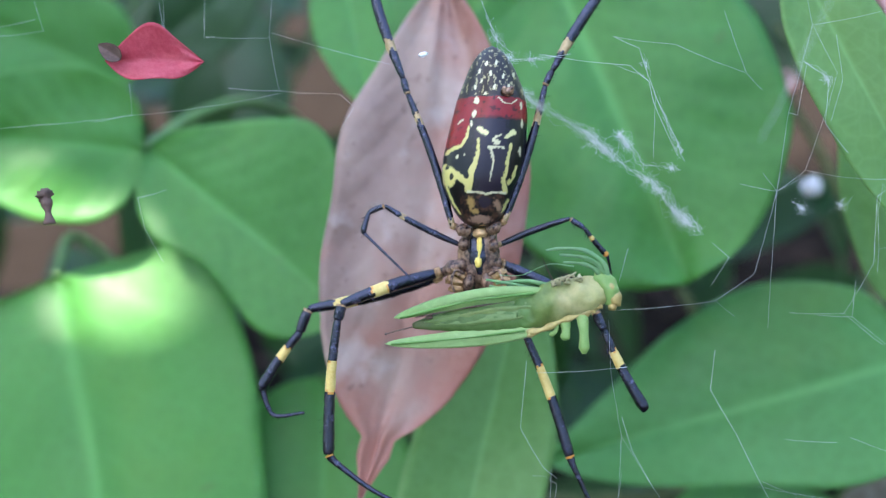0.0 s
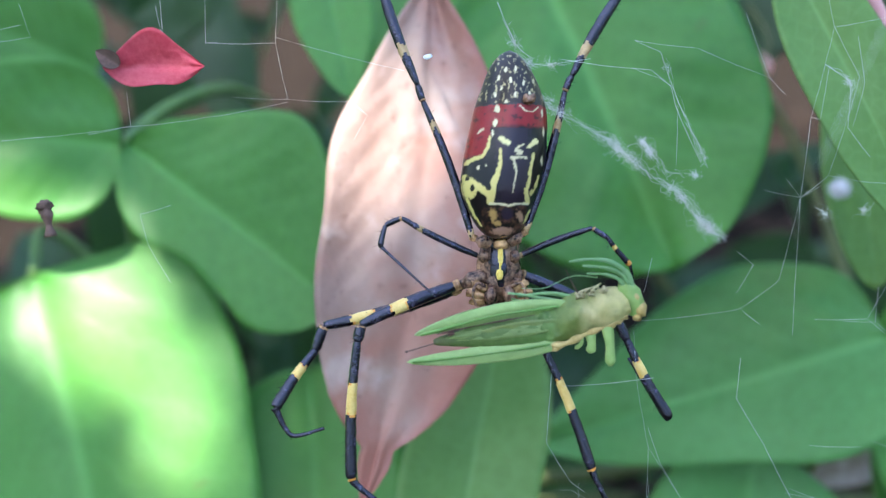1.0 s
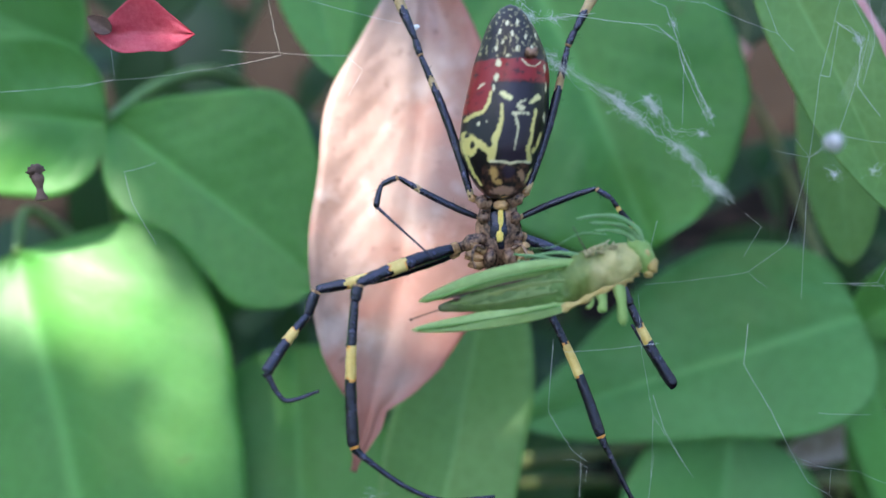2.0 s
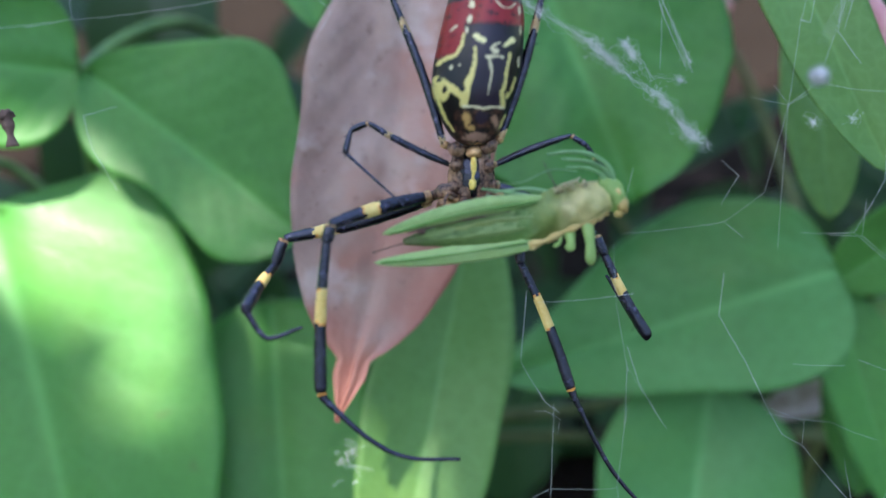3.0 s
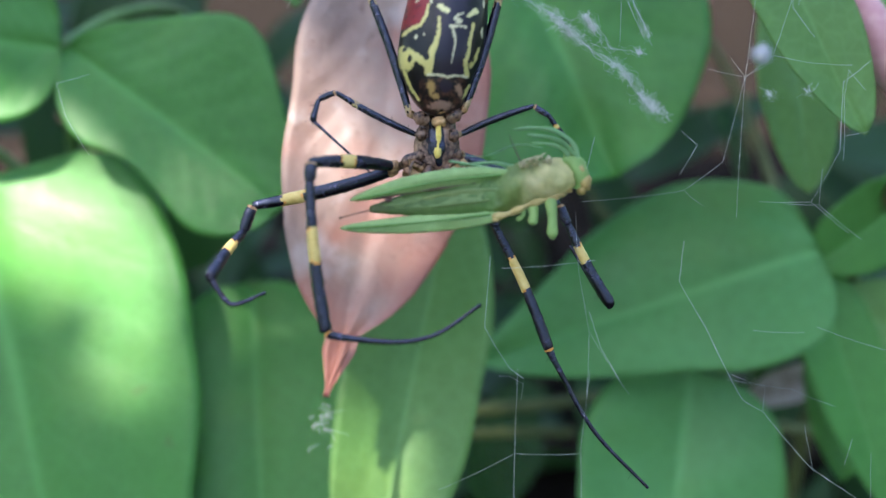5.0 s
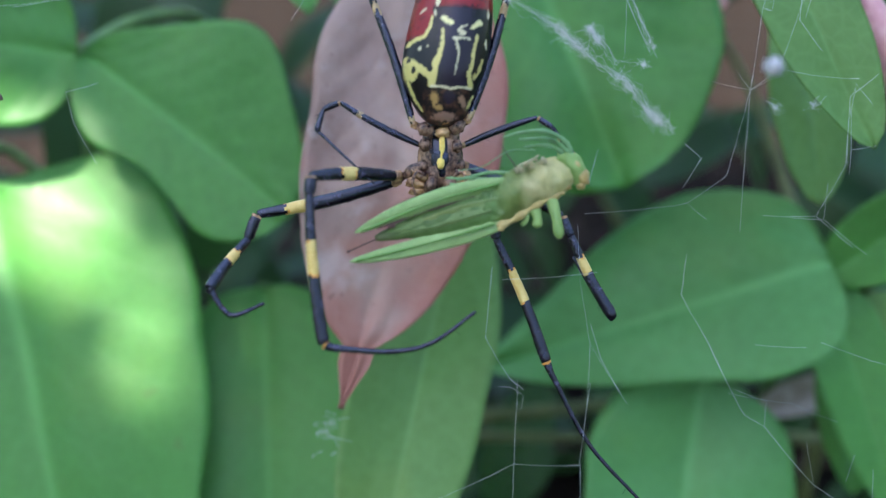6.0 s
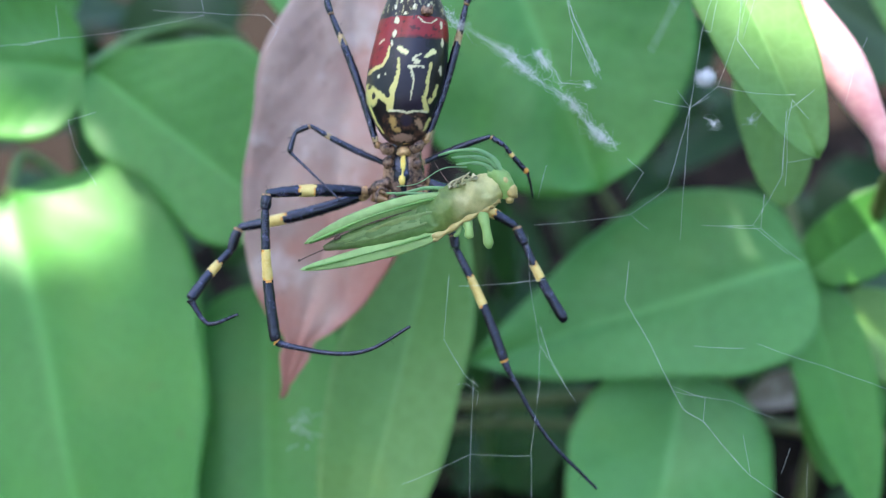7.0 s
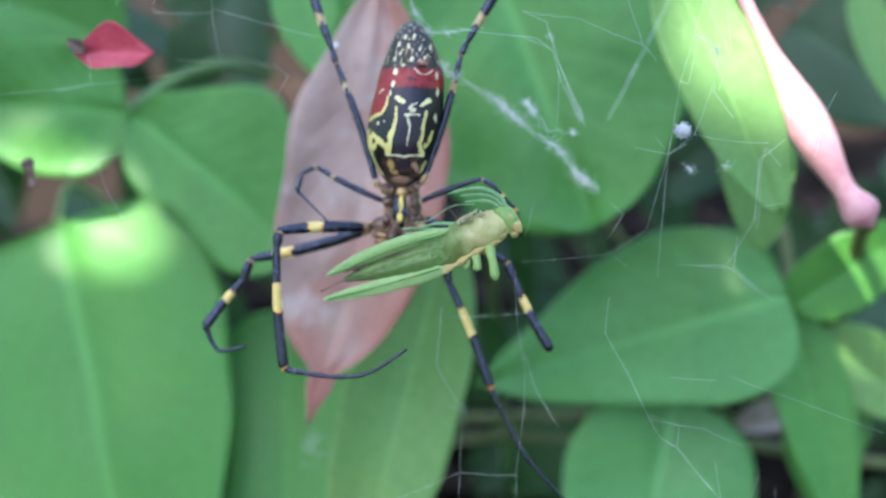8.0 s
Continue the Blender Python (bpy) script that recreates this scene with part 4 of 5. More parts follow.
    # the folded hind legs lie like two pointed blades along the body
    for base, tip, w, bow, roll, k in (((4.6, 1.75, 1.25), (-9.5, 2.0, 0.9), 1.62, 0.034, 14, 61), ((3.1, -1.45, 1.15), (-10.7, -0.15, 0.8), 1.55, -0.008, -12, 62)):
        hind = obj("hind_leg", leaf_mesh(base, tip, w, roll=roll, cup=-0.3, ovate=(0.42, 0.6), wave=0.035, seed=k, thick=0.3, nu=48, nv=12, side_bend=bow, quilt=0.0), prey, "pale green folded hind leg", [PREY_BLADE])
        hind.location = [c * MM for c in base]
        reach = Vector(tip) - Vector(base)
        path = spline([tuple(reach * 0.96 + Vector((0, -0.1, 0.0))), tuple(reach * 0.5 + Vector((0, 0.35 if bow > 0 else -0.1, 0.32))), tuple(reach * 0.08 + Vector((0, 0.1, 0.2)))], 10)
        v, f, s = tube(path, lambda t: 0.10 + 0.03 * math.sin(t * 9), 8)
        obj("shin", mesh_from(v, f), hind, "", [PREY_GREEN])
        if bow > 0:
            v, f, s = tube(spline([tuple(reach * 0.86 + Vector((0, -0.25, 0.05))), tuple(reach * 0.55 + Vector((0, -0.17, 0.1))), tuple(reach * 0.24 + Vector((0, -0.25, 0.1)))], 8), lambda t: 0.055 + 0.03 * math.sin(t * 12), 6)
            obj("edge", mesh_from(v, f), hind, "brownish withered edge", [DRY_BROWN])
    for sign in (1, -1):
        base, tip = (4.6, 0.3 + 0.65 * sign, 1.3), (-6.4 - 0.5 * sign, 0.22 * sign + 0.95, 0.6)
        w = obj("wing", leaf_mesh(base, tip, 2.3, roll=-14 * sign, cup=-0.14, ovate=(0.4, 0.75), wave=0.08, seed=50 + sign, thick=0.05, nu=40, nv=10, quilt=0.02, ribs=5.0), prey, "thin olive green wing folded over the abdomen", [PREY_WING])
        w.location = [c * MM for c in base]
    for pts, r in (([(7.3, -0.6, 0.9), (7.15, -2.3, 1.3), (6.8, -4.25, 1.3)], 0.5), ([(5.7, -1.0, 0.9), (5.6, -2.0, 1.2), (5.3, -2.75, 1.1)], 0.46), ([(4.9, -1.1, 0.9), (4.7, -1.8, 1.1), (4.1, -2.1, 1.0)], 0.22)):
        v, f, s = tube(spline(pts, 8), lambda t: r * (1 - 0.15 * t + 0.1 * math.sin(t * 9)) * (1 - 0.6 * max(0, t - 0.88) / 0.12), 14, flat=0.8)
        obj("front_leg", mesh_from(v, f), prey, "pale green leg stump", [PREY_PALE])
    for pts, r in (([(10.1, 1.9, 0.9), (10.0, 3.4, 1.15), (8.7, 4.75, 1.3), (6.9, 5.35, 1.3), (5.2, 5.5, 1.2)], 0.3), ([(9.9, 2.2, 0.5), (9.5, 3.4, 0.9), (8.2, 4.3, 1.1), (6.3, 4.9, 1.1)], 0.3),
                   ([(9.6, 2.3, 1.0), (9.0, 3.2, 1.2), (7.9, 3.8, 1.3), (6.5, 4.15, 1.0)], 0.24), ([(9.9, 2.5, 1.3), (9.2, 3.75, 1.5), (7.7, 4.55, 1.5)], 0.12)):
        v, f, s = tube(spline(pts, 9), lambda t: r * (1 - 0.75 * t) + 0.025 * math.sin(t * 16), 12, flat=0.6)
        obj("middle_leg", mesh_from(v, f), prey, "translucent green bent leg", [PREY_TEAL])
    v, f, s = tube(spline([(7.4, 3.6, 1.0), (5.2, 4.2, 1.3), (2.6, 3.7, 1.2), (0.6, 4.1, 1.0)], 9), lambda t: 0.06 - 0.03 * t, 6)
    obj("antenna", mesh_from(v, f), head, "", [PREY_TEAL])
    v, f, s = tube(spline([(5.5, 2.2, 1.2), (5.1, 3.4, 1.5), (4.7, 5.0, 1.6)], 8), lambda t: 0.07 - 0.05 * t, 6)
    obj("bristle", mesh_from(v, f), prey, "dark broken bristle", [DRY_BROWN])
    rnd = random.Random(4)
    lumps = [ball((6.4 + rnd.uniform(-1.2, 1.5), 2.55 + rnd.uniform(-0.35, 0.25), 1.1 + rnd.uniform(-0.2, 0.4)), rnd.uniform(0.10, 0.32), rnd.uniform(0.07, 0.18), 0.16, 8, 10, 0.8, rnd.uniform(-40, 40)) for _ in range(18)]
    lumps += [tube(spline([(5.6 + dx, 2.2, 1.2), (5.9 + dx, 2.7, 1.5), (6.7 + dx, 2.9 + dx * 0.2, 1.3)], 5), lambda t: 0.13 - 0.07 * t, 6) for dx in (-0.4, 0.2, 0.8)]
    v, f, s = join_data(*lumps)
    obj("wound", mesh_from(v, f), prey, "whitish torn flesh", [FLESH])
    for pts in ([(4.2, 1.9, 0.6), (1.8, 3.0, 0.4), (-0.6, 3.9, 0.2)], [(3.6, 1.9, 0.5), (1.0, 2.7, 0.2), (-0.4, 3.3, 0.0)], [(5.2, 2.2, 0.5), (3.0, 3.1, 0.4), (0.2, 3.4, 0.2)]):
        v, f, s = tube(spline(pts, 8), lambda t: 0.24 - 0.14 * t, 8)
        obj("middle_leg", mesh_from(v, f), prey, "", [PREY_TEAL])
    v, f, s = join_data(ball((-6.3, 1.5, 0.75), 0.34, 0.24, 0.2, 8, 10, 0.5), tube(spline([(-8.0, 0.9, 0.4), (-9.4, 0.8, 0.4), (-10.5, 0.7, 0.4)], 6), lambda t: 0.06, 6), ball((-10.55, 0.7, 0.4), 0.14, 0.12, 0.12, 8, 8, 0.3))
    obj("tail_tip", mesh_from(v, f), prey, "dark withered tail tip", [DRY_BROWN])


grasshopper()

# ---- web ----
web = empty("spider_web", at(0.24, -0.47, 0), "tattered silk orb web with a white debris band", "spider web")
STRANDS = []


def thread(*points, r=0.013, sag=0.12, z=0.0):
    """One silk thread through points of the web."""
    pts = [(x, y, z + 0.35 * noise.noise(Vector((x * 0.3, y * 0.3, 1)))) for x, y in points]
    path = []
    for a, b in zip(pts, pts[1:]):
        a, b = Vector(a), Vector(b)
        n = max(3, int((b - a).length / 0.9))
        for i in range(n):
            t = i / n
            q = a.lerp(b, t)
            q.y -= sag * 4 * t * (1 - t) * min(1, (b - a).length / 8)
            q.x += 0.05 * noise.noise(q * 1.3)
            q.y += 0.05 * noise.noise(q * 1.3 + Vector((7, 0, 0)))
            path.append(q)
    path.append(Vector(pts[-1]))
    k = len(STRANDS)
    STRANDS.append(tube(path, lambda t: r * (0.8 + 3.2 * max(0.0, noise.noise(Vector((t * len(path) * 0.55, k, 0))) - 0.32)), 5))


thread((27.1, 11.3), (28.2, 18.6), (30.4, 26.8), (29.6, 31.3), (28, 48))
thread((27.1, 11.3), (29.7, 13.3), (31.5, 18.6), (32.6, 22.3), (30.4, 26.8))
thread((27.1, 11.3), (26.6, 4.0), (26.3, -1.2))
thread((27.1, 11.3), (25.1, 3.7), (21.6, 1.2), (23.3, -0.2))
thread((27.1, 11.3), (23.8, 12.0))
thread((29.7, 13.3), (33.5, 12.6), (36.9, 12.5))
thread((28.2, 18.6), (28.9, 18.4))
thread((12.2, 25.8), (14.6, 24.8), (16.1, 20.2), (18.7, 14.9), r=0.020)
thread((16.1, 20.2), (15.9, 14.4))
thread((11.9, 23.3), (15.1, 22.1))
thread((12.2, 25.8), (17.9, 25.0), (24.4, 22.3), (25.9, 20.7))
thread((22.4, 28.2), (24.4, 22.3))
thread((30.4, 26.8), (37.1, 28.1), (60, 34))
thread((29.5, 23.4), (31.8, 21.8), (31.5, 17.6), (33.5, 14.9), r=0.020)
thread((21.3, 6.5), (22.8, 5.2), (21.2, 2.6))
thread((12.5, 0.2), (21.6, 1.2))
thread((35.9, 5.1), (33.1, 0.2), (36.5, -2.6))
thread((33.1, 0.2), (28.3, 0.2))
thread((13.6, 5.9), (12.8, 2.8))
thread((5.3, -5.7), (13.6, -5.0), r=0.018)
thread((21.5, -3.3), (21.1, -6.9), (23.5, -11.0), (25.3, -14.7), (26.8, -17.5), (28.6, -18.5), (33.0, -23.6), (39.9, -28.0), r=0.020)
thread((-26.0, 26.1), (-27.1, 26.1), (-27.3, 40))
thread((-27.1, 26.1), (-20.7, 26.0), (-19.6, 20.8), (-13.7, 20.5), (-12.3, 19.3), (-13.6, 17.0))
thread((-20.7, 26.0), (-20.0, 40))
thread((-33.3, 10.4), (-32.6, 7.6), (-30.5, 4.1))
thread((-33.3, 10.4), (-30.5, 11.2))
thread((-44.1, 27.9), (-60, 25))
thread((-34.5, 21.7), (-34.1, 18.6), (-38.0, 17.8))
thread((-0.3, 29.5), (1.3, 25.6), (2.7, 24.3), r=0.023)
thread((3.0, 23.7), (8.2, 24.2), r=0.023)
thread((-32.0, 42), (-31.0, 26.7))
thread((-19.6, 20.8), (-24.7, 21.1))
thread((4.3, -4.6), (3.8, -10.9), (5.9, -14.4), (7.2, -15.4), r=0.018)
thread((13.1, -9.6), (14.1, -12.7), (16.1, -16.2), r=0.018)
thread((27.7, -11.3), (32.4, -11.5))
thread((28.6, -18.5), (28.8, -16.3), (25.8, -15.2))
thread((33.2, -24.0), (32.4, -19.8))
thread((25.4, -15.6), (31.1, -16.5), (35.2, -18.1))
thread((6.7, -14.6), (6.4, -22.1), (6.1, -40))
thread((6.4, -22.0), (-0.2, -25.1))
thread((6.4, -22.0), (12.2, -22.1), (13.1, -14.8))
thread((12.3, -22.1), (12.4, -38))
thread((30.8, 0.0), (33.8, -0.1), (37.7, -3.2))
thread((33.8, -0.1), (34.1, 3.1))
thread((33.6, -11.0), (39.8, -13.1), (60, -20))
thread((38.4, -22.3), (38.2, -40))
thread((36.8, -21.0), (36.0, -23.4))
thread((41.4, 11.0), (42.4, 15.5), (43.4, 17.7))
thread((5.6, 24.2), (13.7, 23.1), (15.5, 21.6), (15.9, 19.6), (18.2, 14.6), r=0.020)
thread((35.7, 4.9), (36.1, 10.9), (38.6, 12.9), r=0.020)
thread((-20.6, 26.5), (-8.9, 23.3))
thread((-19.5, 20.6), (-27.3, 19.2), (-34.2, 18.5), (-43.9, 17.5), (-47.4, 17.2))
thread((-44.3, 29.9), (-43.2, 26.8), (-47.6, 26.3))
thread((11.9, -0.8), (12.1, -5.8), (13.1, -11.4), (16.6, -16.9), r=0.011)
thread((13.1, -11.4), (12.8, -17.0), r=0.011)
thread((5.0, -15.2), (6.0, -15.2), (7.2, -15.9), (7.0, -17.2), r=0.011)
thread((-31.7, 29.5), (-31.1, 26.9))
thread((24.3, 22.0), (19.6, 12.3), r=0.026, z=24.0)
thread((27.1, 11.3), (25.9, 13.0))
thread((27.1, 11.3), (28.9, 12.3))
thread((36.7, 12.1), (36.1, 9.6), (36.2, 6.1), (38.4, 6.5), r=0.013)
thread((36.7, 12.0), (38.2, 10.2), r=0.013)
thread((36.2, 6.1), (36.0, 3.9), r=0.013)
thread((29.7, 23.2), (30.9, 22.9), (32.0, 21.2), (31.6, 20.2), r=0.014)
thread((32.5, 25.9), (33.1, 21.7), (32.0, 17.8), r=0.014)
thread((28.2, 18.7), (29.0, 18.4), (29.9, 23.3), r=0.014)
thread((17.1, 13.9), (18.4, 13.3), r=0.014)
thread((16.7, 18.3), (17.9, 16.5), (18.8, 14.1), r=0.014)
v, f, s = join_data(*STRANDS)
tagged(obj("threads", mesh_from(v, f), web, "fine white silk threads", [SILK]), kind="stuff")


def debris_band():
    rnd = random.Random(12)
    pieces = []
    for line, spread, count, clumps in ((((2.4, 21.3), (5.9, 18.9), (9.9, 16.5), (13.0, 13.8), (16.1, 11.7), (18.2, 9.1), (21.3, 6.8)), 0.5, 210, (0.12, 0.36, 0.42, 0.66, 0.84, 0.88)),
                                        (((12.7, 16.7), (14.0, 14.8), (15.2, 13.0)), 0.32, 50, (0.1, 0.3)),
                                        (((14.6, 13.8), (18.2, 13.3)), 0.2, 10, (0.8,)),
                                        (((-0.4, 29.5), (1.4, 25.4), (3.0, 23.7), (7.5, 24.0)), 0.25, 34, (0.3, 0.6, 0.8)),
                                        (((14.6, 24.8), (16.1, 20.2), (18.5, 14.4)), 0.12, 10, (0.2, 0.9)),
                                        (((29.5, 23.2), (31.6, 21.6), (31.9, 19)), 0.22, 12, (0.5,)),
                                        (((27.6, 11), (29.3, 9.8), (30.5, 9.6)), 0.25, 12, (0.5,)),
                                        (((32.2, 9.6), (33.5, 10.6)), 0.25, 8, (0.5,))):
        path = spline([(x, y, 0.2) for x, y in line], 12)
        n = len(path)
        for i in range(int(count * 0.75)):
            k = min(n, rnd.randrange(5, 24))
            a = rnd.randrange(0, n - k + 1)
            if rnd.random() < 0.7:
                k = min(n, rnd.randrange(4, 12))
                a = int(max(0, min(n - k, (rnd.choice(clumps) + rnd.gauss(0, 0.035)) * n - k / 2)))
            shift = Vector((rnd.gauss(0, spread), rnd.gauss(0, spread), rnd.gauss(0, 0.3))) * rnd.choice((0.5, 0.8, 1.3))
            curl = rnd.uniform(0.1, 0.75)
            pts = [q + shift * (0.5 + 0.5 * math.sin(j * 0.7 + i)) + noise.noise_vector(q * 1.4 + Vector((i, 0, 0))) * curl for j, q in enumerate(path[a:a + k])]
            r = rnd.choice((0.004, 0.005, 0.007, 0.009, 0.013))
            pieces.append(tube(spline(pts[::2] if len(pts[::2]) > 1 else pts, 3), lambda t: r, 3))
        for c in clumps:
            for _ in range(int(count / len(clumps) * 0.8)):
                q = path[int(max(0, min(n - 1, (c + rnd.gauss(0, 0.03)) * n)))] + Vector((rnd.gauss(0, spread * 0.42), rnd.gauss(0, spread * 0.42), rnd.gauss(0, 0.15)))
                pieces.append(ball(tuple(q), rnd.uniform(0.03, 0.11), rnd.uniform(0.02, 0.05), 0.04, 4, 6, 0.5, rnd.uniform(-70, 20)))
                for _ in range(4):
                    # a loose frayed fibre
                    d = Vector((rnd.gauss(0, 1), rnd.gauss(0, 1), rnd.gauss(0, 0.4))).normalized() * rnd.uniform(0.2, 0.8)
                    bend = Vector((rnd.gauss(0, 0.15), rnd.gauss(0, 0.15), 0))
                    w = rnd.choice((0.005, 0.006, 0.008, 0.011))
                    start = q + Vector((rnd.gauss(0, spread * 0.3), rnd.gauss(0, spread * 0.3), 0))
                    pieces.append(tube(spline([start, start + d * 0.5 + bend, start + d], 3), lambda t: w, 3))
    v, f, s = join_data(*pieces)
    tagged(obj("silk_band", mesh_from(v, f), web, "ragged band of white silk and debris", [SILK]), kind="stuff")


debris_band()


def small_things():
    base, tip, width = (-35.6, 22.8, 0.0), (-27.2, 23.3, -2.5), 5.0
    red = empty("red_leaf", at(*base), "small crimson leaf with a curled brown end, caught in the web", "leaf")
    leaf(red, base, base, tip, width, RED_LEAF, "", "blade", blunt=0.95, early=0.92, cup=0.26, wave=0.08, seed=41, thick=0.15, roll=-12, lean=0.38)
    end = Vector(base) + Vector((1.6, 0.1, 0.3))
    leaf(red, base, tuple(end), tuple(end + Vector((-2.0, 1.3, 0.3))), 1.6, DRY_BROWN, "curled brown end", "curled_end", cup=0.5, seed=42, thick=0.15)
    bud = empty("dry_bud", at(*(-40.9, 10.5, 0.0)), "small brown withered bud stuck in the silk", "bud")
    v, f, s = join_data(ball((0.0, 0.0, 0.0), 0.75, 0.6, 0.6, 12, 14, 0.6, 20), tube(spline([(0.1, -0.2, 0), (0.35, -1.2, 0.1), (0.55, -2.6, 0)], 6), lambda t: 0.42 + 0.14 * math.sin(t * 8), 8))
    obj("bud", mesh_from(v, f), bud, "", [DRY_BROWN])
    speck = empty("silk_speck", at(*(-6.9, 24.2, -4.0)), "tiny white speck of husk in the web", "husk")
    v, f, s = ball((0, 0, 0), 0.45, 0.24, 0.2, 8, 10, 0.3, 15)
    obj("husk", mesh_from(v, f), speck, "", [WHITE_FLUFF])
    tuft = empty("silk_tuft", at(*(-12.6, -24.0, -17.0)), "wisp of white silk below the dead leaf's tip", "silk")
    rnd = random.Random(3)
    pieces = []
    for _ in range(20):
        a = Vector((rnd.gauss(-0.2, 0.5), rnd.gauss(0.0, 1.3), rnd.gauss(0, 0.4)))
        b = a + Vector((rnd.gauss(0.4, 0.7), rnd.uniform(-1.4, 0.2), rnd.gauss(0, 0.3)))
        pieces.append(tube(spline([a, (a + b) / 2 + Vector((rnd.gauss(0, 0.3), 0.1, 0)), b], 4), lambda t: 0.018, 4))
    v, f, s = join_data(*pieces)
    obj("fibres", mesh_from(v, f), tuft, "", [SILK])
    return red, bud, speck


red_leaf, dry_bud, husk = small_things()
puff = empty("silk_puff", at(26.8, 12.3, 8), "small round white puff hanging in the web", "silk puff")


def silk_puff():
    v, f, s = ball((0, 0, 0), 0.62, 0.62, 0.62, 16, 20, 0.2)
    obj("puff", mesh_from(v, f), puff, "", [PUFF_SILK])
    rnd = random.Random(8)
    pieces = []
    for _ in range(60):
        d = Vector((rnd.gauss(0, 1), rnd.gauss(0, 1), rnd.gauss(0, 1))).normalized()
        pieces.append(tube([d * 0.58, d * 0.85 + Vector((0, 0.05, 0))], lambda t: 0.03, 3))
    v, f, s = join_data(*pieces)
    obj("fuzz", mesh_from(v, f), puff, "", [PUFF_SILK])


silk_puff()


# ---- overhanging branch that breaks the sunlight into flecks ----
def canopy(name, gaps, area, seed, near=0.0, limb=False):
    """Leaves across the sun's way, about 0.85 m up it. area: (x, y, z, half width, half height) of what it shades;
    gaps: sunlit spots (x, y, z, radius across, radius up), all along the web's axes."""
    way = Vector((-0.34, 0.62, 0.70)).normalized()
    side = Vector((0, 1, 0)).cross(way).normalized()
    up = way.cross(side)
    e = empty(name, at(*(way * (1300 - near))), "leafy branch overhanging the plants", "branch", "overhanging branches")
    rnd = random.Random(seed)
    holes = [(Vector(g[:3]).dot(side), Vector(g[:3]).dot(up), g[3] + 3.5, g[4] + 3.5) for g in gaps]
    ca, cb = Vector(area[:3]).dot(side), Vector(area[:3]).dot(up)
    verts, faces = [], []
    step = 6.5
    for i in range(int(-area[3] / step), int(area[3] / step) + 1):
        for k in range(int(-area[4] / step), int(area[4] / step) + 1):
            a, b = ca + i * step + rnd.uniform(-1.5, 1.5), cb + k * step + rnd.uniform(-1.5, 1.5)
            ragged = 0.95 + 0.22 * noise.noise(Vector((a * 0.02, b * 0.02, seed)))
            if limb and math.hypot((a - ca) / area[3], (b - cb) / area[4]) > ragged:
                continue
            if any(((a - ha) / hw) ** 2 + ((b - hb) / hh) ** 2 < 1 for ha, hb, hw, hh in holes):
                continue
            c = side * a + up * b + way * rnd.uniform(-14, 14)
            turn = rnd.uniform(0, 6.28)
            d1 = side * math.cos(turn) + up * math.sin(turn)
            d2 = way.cross(d1) + way * rnd.uniform(-0.4, 0.4)
            n = len(verts)
            for t, w in ((-6.5, 0.4), (-3.5, 3.9), (0, 4.8), (4.0, 3.3), (7.5, 0.3)):
                verts.append(tuple(c + d1 * t - d2 * w))
                verts.append(tuple(c + d1 * t + d2 * w))
            for q in range(n, n + 8, 2):
                faces.append((q, q + 1, q + 3, q + 2))
    tagged(obj("leaves", mesh_from(verts, faces), e, "", [GREEN_SHADED]), kind="stuff")
    mid = side * ca + up * cb
    v, f, s = tube(spline([tuple(mid + side * -area[3] * 1.2 + way * 20 + up * 8), tuple(mid + way * 17), tuple(mid + side * area[3] * 1.2 + way * 20 - up * 6)], 10), lambda t: 2.6 - 1.4 * t, 8)
    obj("twig", mesh_from(v, f), e, "", [BARK])
    if limb:
        start = mid + side * area[3] * 1.15 + way * 20 - up * 6
        top = TILT @ (Vector(start + way * 1300) * MM)
        ways = [top, top + Vector((0.12, 0.02, -0.05)), top + Vector((0.24, 0.04, -0.35)), Vector((top.x + 0.27, top.y + 0.05, -0.01))]
        back = TILT.inverted()
        v, f, s = tube(spline([tuple((back @ q) / MM - way * 1300) for q in ways], 10), lambda t: 3 + 9 * t, 12)
        obj("limb", mesh_from(v, f), e, "", [BARK])
    return e


GAP_LEAF = (-51.8, -2.8, -43, 11.6, 6.8)
GAP_LEAF_LOW = (-47.9, -12.9, -40, 8.1, 4.4)
GAP_DEAD = (-16.4, 16.0, -20, 2.0, 7.6)
GAP_PATCH = (-7.4, -2.2, -19, 1.4, 2.4)
GAP_FOLD = (-28.8, 3.7, -40, 5.2, 4.8)
GAP_UPRIGHT = (-8.6, -31.0, -27, 2.6, 5.2)
GAP_UPPER = (23.3, 17.0, -42, 8.3, 6.8)
GAP_STEM = (47.4, 17.1, -17, 3.4, 5.4)
GAP_FRESH = (39.4, 22.4, -14, 3.6, 5.0)
GAP_BESIDE = (43.7, 14.9, -30, 2.2, 4.6)
canopy("overhanging_branch", (GAP_BESIDE, GAP_LEAF, GAP_LEAF_LOW, GAP_DEAD, GAP_PATCH, GAP_FOLD, GAP_UPRIGHT, GAP_UPPER, GAP_STEM, GAP_FRESH), (0, 0, -60, 330, 300), 7, limb=True)


def cover(gap, seed, near, more=8.0):
    x, y, z, w, h = gap
    return canopy("overhanging_twig", (), (x, y, z, w + more, h + more), seed, near)


dead_cover = cover(GAP_DEAD, 9, 50)
patch_cover = cover(GAP_PATCH, 15, 130)
fold_cover = cover(GAP_FOLD, 10, 70)
upright_cover = cover(GAP_UPRIGHT, 11, 60)
upper_cover = cover(GAP_UPPER, 12, 80)
low_cover = cover(GAP_LEAF_LOW, 13, 90)
fresh_cover = cover(GAP_FRESH, 14, 110)
stem_cover = cover(GAP_STEM, 16, 150)


